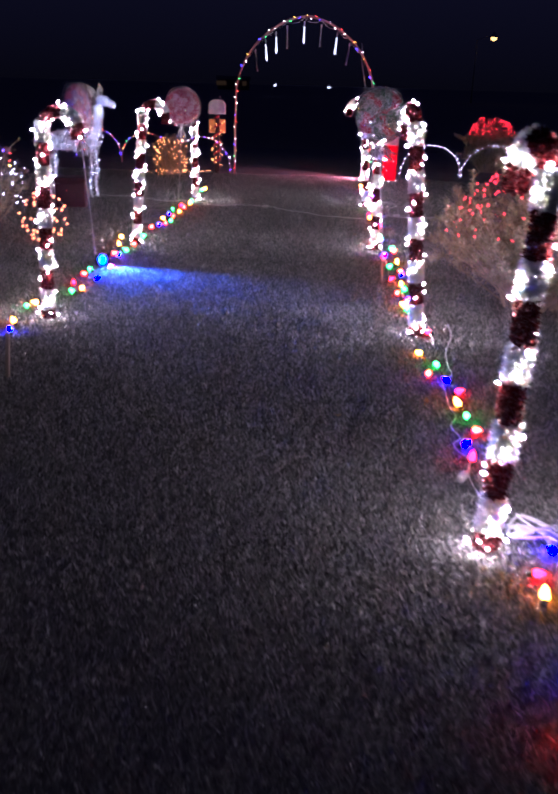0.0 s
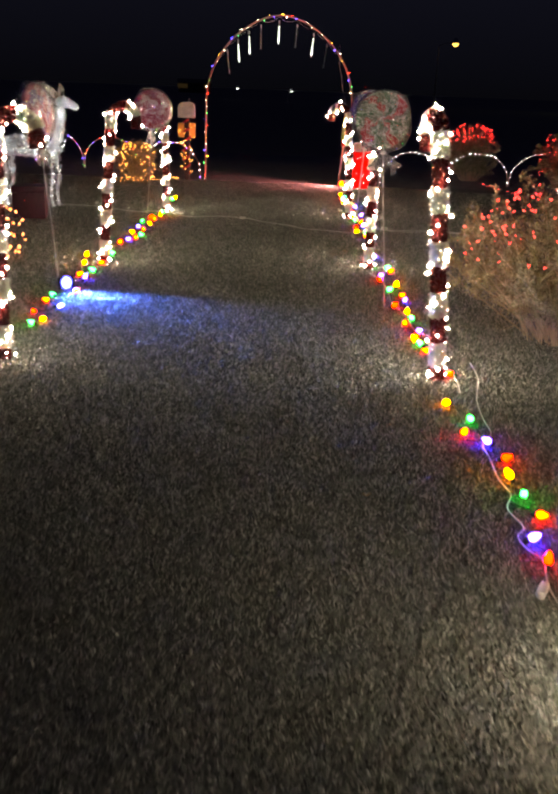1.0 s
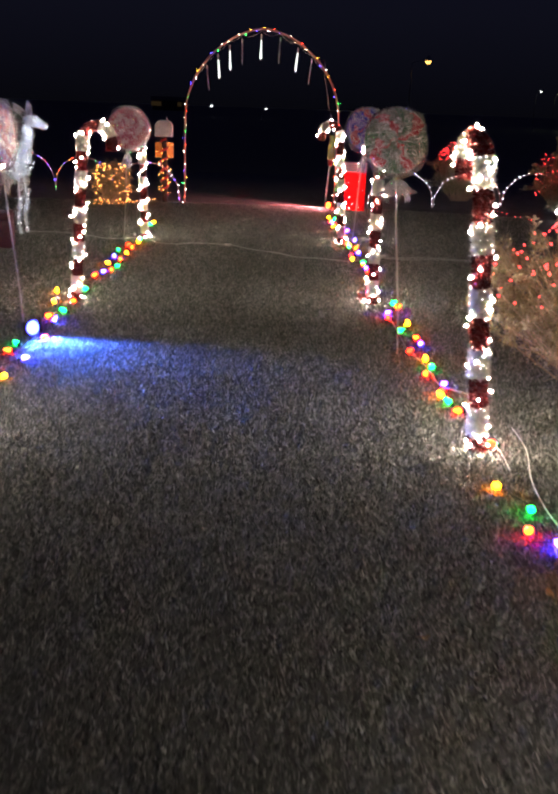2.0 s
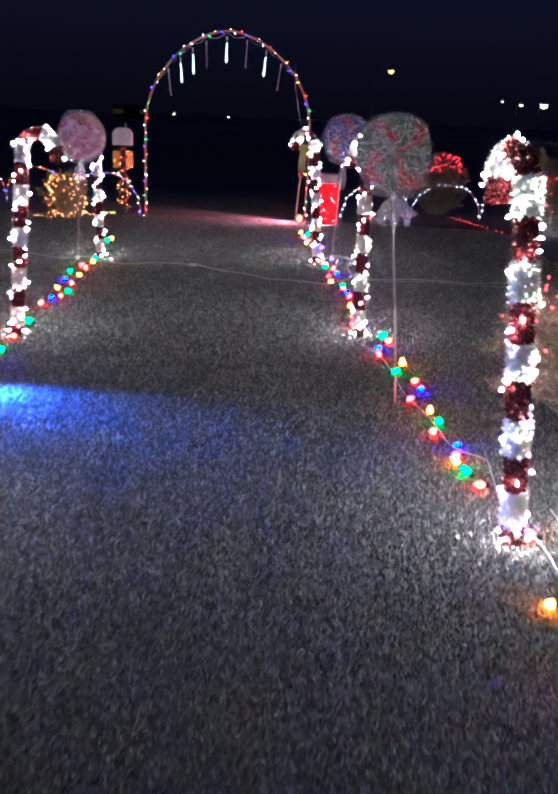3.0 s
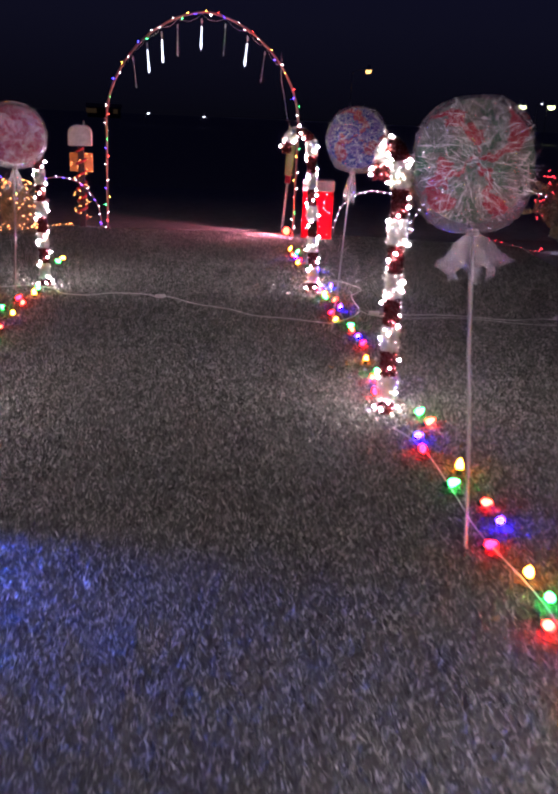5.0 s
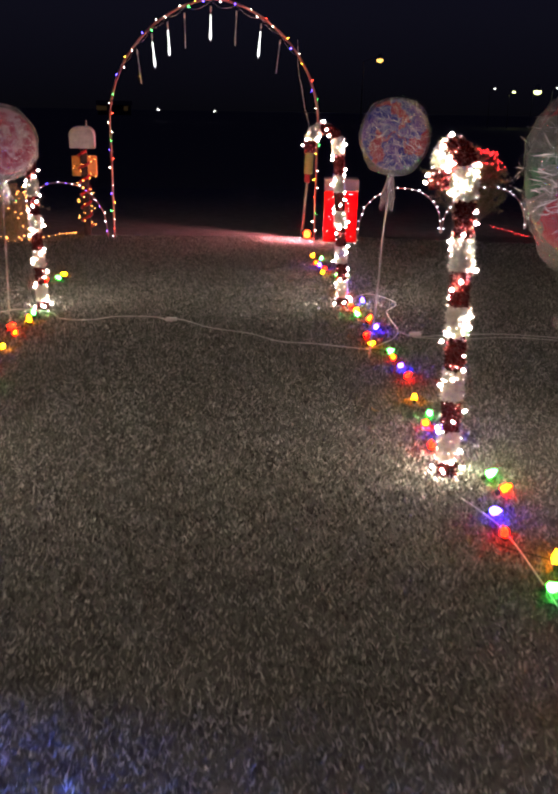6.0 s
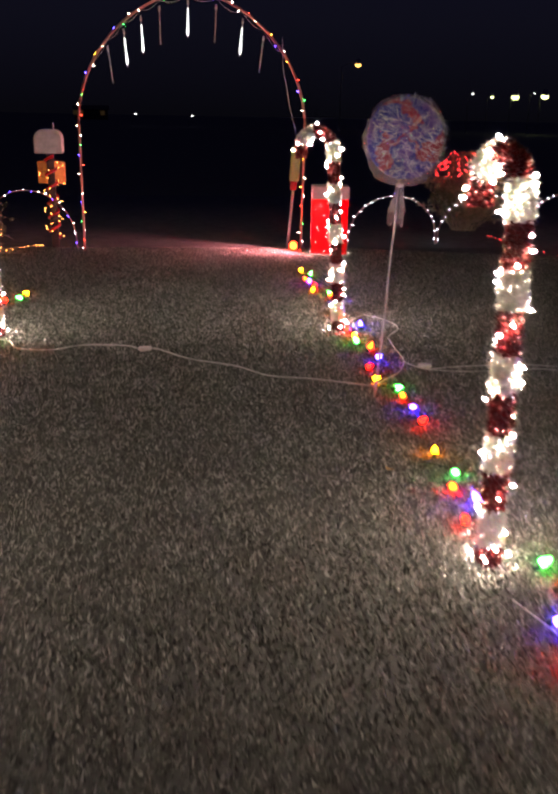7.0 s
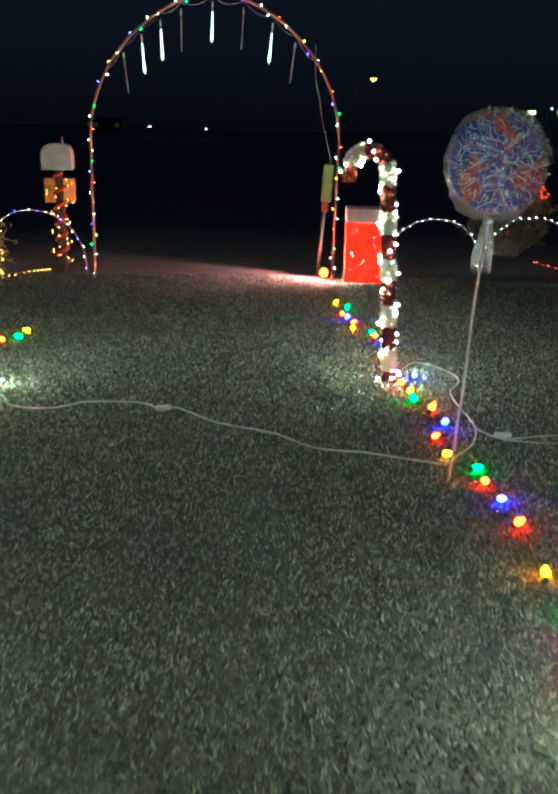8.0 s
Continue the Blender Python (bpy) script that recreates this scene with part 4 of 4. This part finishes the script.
def make_deer():
    """A standing deer of clear thread on a wire frame, head raised, lit from within."""
    d = thing("lit_deer", Matrix.Translation((-6.41, 10.48, 0)) @ Matrix.Rotation(radians(22), 4, "Z") @ Matrix.Scale(0.96, 4), "standing deer of clear acrylic thread, lit cool white", "deer figure")
    r = random.Random(12)

    def limb(name, pts, radii, strands, bulbs):
        line = smooth_line(pts, 5)
        rr = [np.interp(i / (len(line) - 1), np.linspace(0, 1, len(radii)), radii) for i in range(len(line))]
        bm = bmesh.new()
        for k in range(3):
            off = [Vector((0, rad * math.cos(2.1 * k), rad * math.sin(2.1 * k))) for rad in rr]
            tube(bm, [p + o for p, o in zip(line, off)], 0.003, 4)
        for _ in range(strands):
            i = r.randrange(len(line) - 1)
            c, rad = line[i].lerp(line[i + 1], r.random()), float(rr[i])
            w = ball_way(r)
            u = (line[i + 1] - line[i]).normalized()
            w = (w - 0.8 * u * w.dot(u)).normalized()
            p = c + w * rad * r.uniform(0.88, 1.02)
            run = (u * r.uniform(-1, 1) + ball_way(r) * 0.7).normalized() * r.uniform(0.012, 0.038)
            side = run.cross(w).normalized() * r.uniform(0.0015, 0.003)
            va = [bm.verts.new(q) for q in (p - run - side, p - run + side, p + run + side, p + run - side)]
            bm.faces.new(va)
        ob = part(name, bm, M["crystal"], d, smooth=False)
        for _ in range(bulbs):
            i = r.randrange(len(line))
            w = ball_way(r)
            piece("bulb", SMALL["cool"], ob, toward(line[i] + w * float(rr[i]) * 0.75, w) @ Matrix.Scale(0.55, 4))
    limb("body", [(-0.38, 0, 0.78), (-0.15, 0, 0.80), (0.12, 0, 0.80), (0.34, 0, 0.84)], [0.10, 0.15, 0.155, 0.12], 2400, 80)
    limb("neck", [(0.30, 0, 0.88), (0.37, 0, 1.08), (0.39, 0, 1.28)], [0.10, 0.065, 0.055], 1000, 50)
    limb("head", [(0.37, 0, 1.35), (0.45, 0, 1.355), (0.53, 0, 1.32), (0.61, 0, 1.29)], [0.045, 0.066, 0.042, 0.026], 800, 34)
    for y, x, z, tip_x, tip_z in ((0.04, 0.42, 1.40, 0.40, 1.585), (-0.04, 0.37, 1.40, 0.25, 1.555)):
        ear = bmesh.new()
        root, tip, side = Vector((x, y, z)), Vector((tip_x, y * 1.7, tip_z)), Vector((0.036, 0, 0.018))
        rim = [root + (tip - root) * k / 8 + side * math.sin(math.pi * min(1, k / 8 + 0.06)) ** 0.8 for k in range(9)]
        rim += [root + (tip - root) * k / 8 - side * math.sin(math.pi * min(1, k / 8 + 0.06)) ** 0.8 for k in range(8, -1, -1)]
        tube(ear, rim, 0.0035, 4)
        for k in range(60):
            p, q = r.choice(rim[1:8]), r.choice(rim[10:17])
            tube(ear, [p, (p + q) / 2 + Vector((0, 0.012, 0)), q], 0.0009, 3, False)
        part("ear", ear, M["crystal"], d, smooth=False)
    for x, y in ((0.30, 0.07), (0.24, -0.07), (-0.30, 0.07), (-0.36, -0.07)):
        limb("leg", [(x, y, 0.74), (x + 0.02, y, 0.42), (x - 0.01, y, 0.2), (x + 0.01, y, 0.0)], [0.06, 0.028, 0.02, 0.022], 300, 16)
    limb("tail", [(-0.46, 0, 0.84), (-0.53, 0, 0.80), (-0.55, 0, 0.72)], [0.02, 0.03, 0.008], 90, 2)


make_deer()

# ---- wooden stake and far lights ----


def make_stake():
    s = thing("wooden_stake", Matrix.Translation((-2.72, 3.61, 0)) @ Matrix.Rotation(radians(6), 4, "Y"), "thin pale wooden stake pushed into the lawn", "stake")
    bm = bmesh.new()
    block(bm, (0.022, 0.016, 0.30), Matrix.Translation((0, 0, 0.12)), 0.003)
    part("shaft", bm, M["twig"], s)


make_stake()


def make_street_lamp(x, y, z, lens, arm, size, label, drop=0.0):
    base = ground_height(x, y)
    s = thing("street_lamp", Matrix.Translation((x, y, base)), label, "street lamp", "far lamps")
    top = z - base
    bm = bmesh.new()
    tube(bm, [(-arm, 0, -0.2), (-arm, 0, top * 0.6), (-arm, 0, top - 0.3)], [0.09, 0.07, 0.05] if z > 5 else [0.03, 0.025, 0.02], 8)
    tube(bm, [(-arm, 0, top - 0.3), (-arm * 0.5, 0, top + 0.05), (0, 0, top + 0.1)], 0.03, 6)
    part("pole", bm, M["metal" if z > 5 else "black"], s)
    bm = lathe(bmesh.new(), [(size * 0.4, 0.18 + size), (size, 0.06), (size * 1.1, 0.0)], 14, Matrix.Translation((0, 0, top)))
    part("hood", bm, M["metal"], s)
    bm = lathe(bmesh.new(), [(size * 0.9, -0.01), (size * 0.8, -size * 0.6), (size * 0.3, -size * 0.9)], 14, Matrix.Translation((0, 0, top)))
    part("lens", bm, lens, s)


make_street_lamp(-9.2, 113.0, 7.7, M["sodium"], 2.0, 0.42, "tall far street lamp glowing amber")
for az, el, dist, size, lens in ((-18.2, 0.05, 120, 0.20, "far_white"), (-14.6, 0.0, 120, 0.18, "far_white"), (5.75, 1.5, 110, 0.5, "far_green"), (7.5, 1.55, 110, 0.5, "far_green"), (4.35, 1.45, 110, 0.24, "far_green"), (3.17, 1.62, 110, 0.16, "far_white"), (6.9, 1.68, 110, 0.14, "far_white")):
    make_street_lamp(-1.4 + dist * math.sin(radians(az)), 3.6 + dist * math.cos(radians(az)), 1.48 + dist * math.tan(radians(el)), M[lens], 0.5, size, "far lamp on a pole beyond the field")


def make_globe():
    g = thing("globe_light", Matrix.Translation((0.34, 15.2, 0)), "small white globe light on a stake", "globe light")
    bm = bmesh.new()
    bmesh.ops.create_uvsphere(bm, u_segments=16, v_segments=10, radius=0.045, matrix=Matrix.Translation((0, 0, 0.16)))
    part("globe", bm, M["white_lens"], g)
    bm = bmesh.new()
    tube(bm, [(0, 0, -0.05), (0, 0, 0.115)], 0.007, 6)
    part("stake", bm, M["black"], g)


make_globe()


def make_far_house():
    """A dark house across the field with two dim windows."""
    a, d = radians(-21.5), 230.0
    h = thing("house", Matrix.Translation((-1.4 + d * math.sin(a), 3.6 + d * math.cos(a), 0)) @ Matrix.Rotation(-a, 4, "Z"), "far dark house with dim amber windows across the field", "house")
    bm = bmesh.new()
    block(bm, (8.4, 7.0, 2.5), Matrix.Translation((2.0, 3.5, 1.25)), 0.03)
    wall = part("wall", bm, M["post"], h)
    bm = bmesh.new()
    for x in (-2.6, 6.6):
        for y, z in ((-0.5, 2.45), (3.5, 3.5), (7.5, 2.45)):
            bm.verts.new((x, y, z))
    bm.verts.ensure_lookup_table()
    v = bm.verts
    for f in ((0, 1, 4, 3), (1, 2, 5, 4), (0, 3, 5, 2), (0, 2, 1), (3, 4, 5)):
        bm.faces.new([v[k] for k in f])
    part("roof", bm, M["post"], h, smooth=False)
    for x, w in ((-1.2, 2.6), (4.9, 1.1)):
        bm = bmesh.new()
        block(bm, (w, 0.06, 1.1), Matrix.Translation((x, -0.03, 1.65)), 0.01)
        part("window", bm, M["dark_amber"], wall, "dim amber window")


make_far_house()


def make_fallen_leaf(x, y, turn, size):
    """A curled dead leaf with a raised midrib and a short stalk."""
    leaf = thing("fallen_leaf", Matrix.Translation((x, y, 0.020)) @ Matrix.Rotation(turn, 4, "Z"), "curled pale brown dead leaf on the grass", "leaf", "fallen leaves on the lawn")
    bm, rows = bmesh.new(), []
    for i in range(7):
        u = i / 6
        w = size * 0.32 * math.sin(math.pi * min(0.97, u * 0.92 + 0.05)) ** 0.8
        rows.append([bm.verts.new((size * (u - 0.5), k * w, 0.012 * (u - 0.5) ** 2 * 4 + (0.006 if k else 0.0))) for k in (-1, 0, 1)])
    for a, b in zip(rows, rows[1:]):
        for k in range(2):
            bm.faces.new((a[k], b[k], b[k + 1], a[k + 1]))
    part("blade", bm, M["leaf_litter"], leaf)
    bm = bmesh.new()
    tube(bm, [(-size * 0.5, 0, 0.012), (-size * 0.7, 0.004, 0.008), (-size * 0.85, 0.002, 0.012)], 0.0013, 4)
    part("stalk", bm, M["leaf_litter"], leaf)


for x, y, turn, size in ((-0.85, 3.69, 0.4, 0.035), (-0.46, 4.06, 1.9, 0.045), (-2.0, 9.0, 2.6, 0.04), (-1.2, 6.4, 0.9, 0.03), (-3.0, 12.3, 0.2, 0.04)):
    make_fallen_leaf(x, y, turn, size)
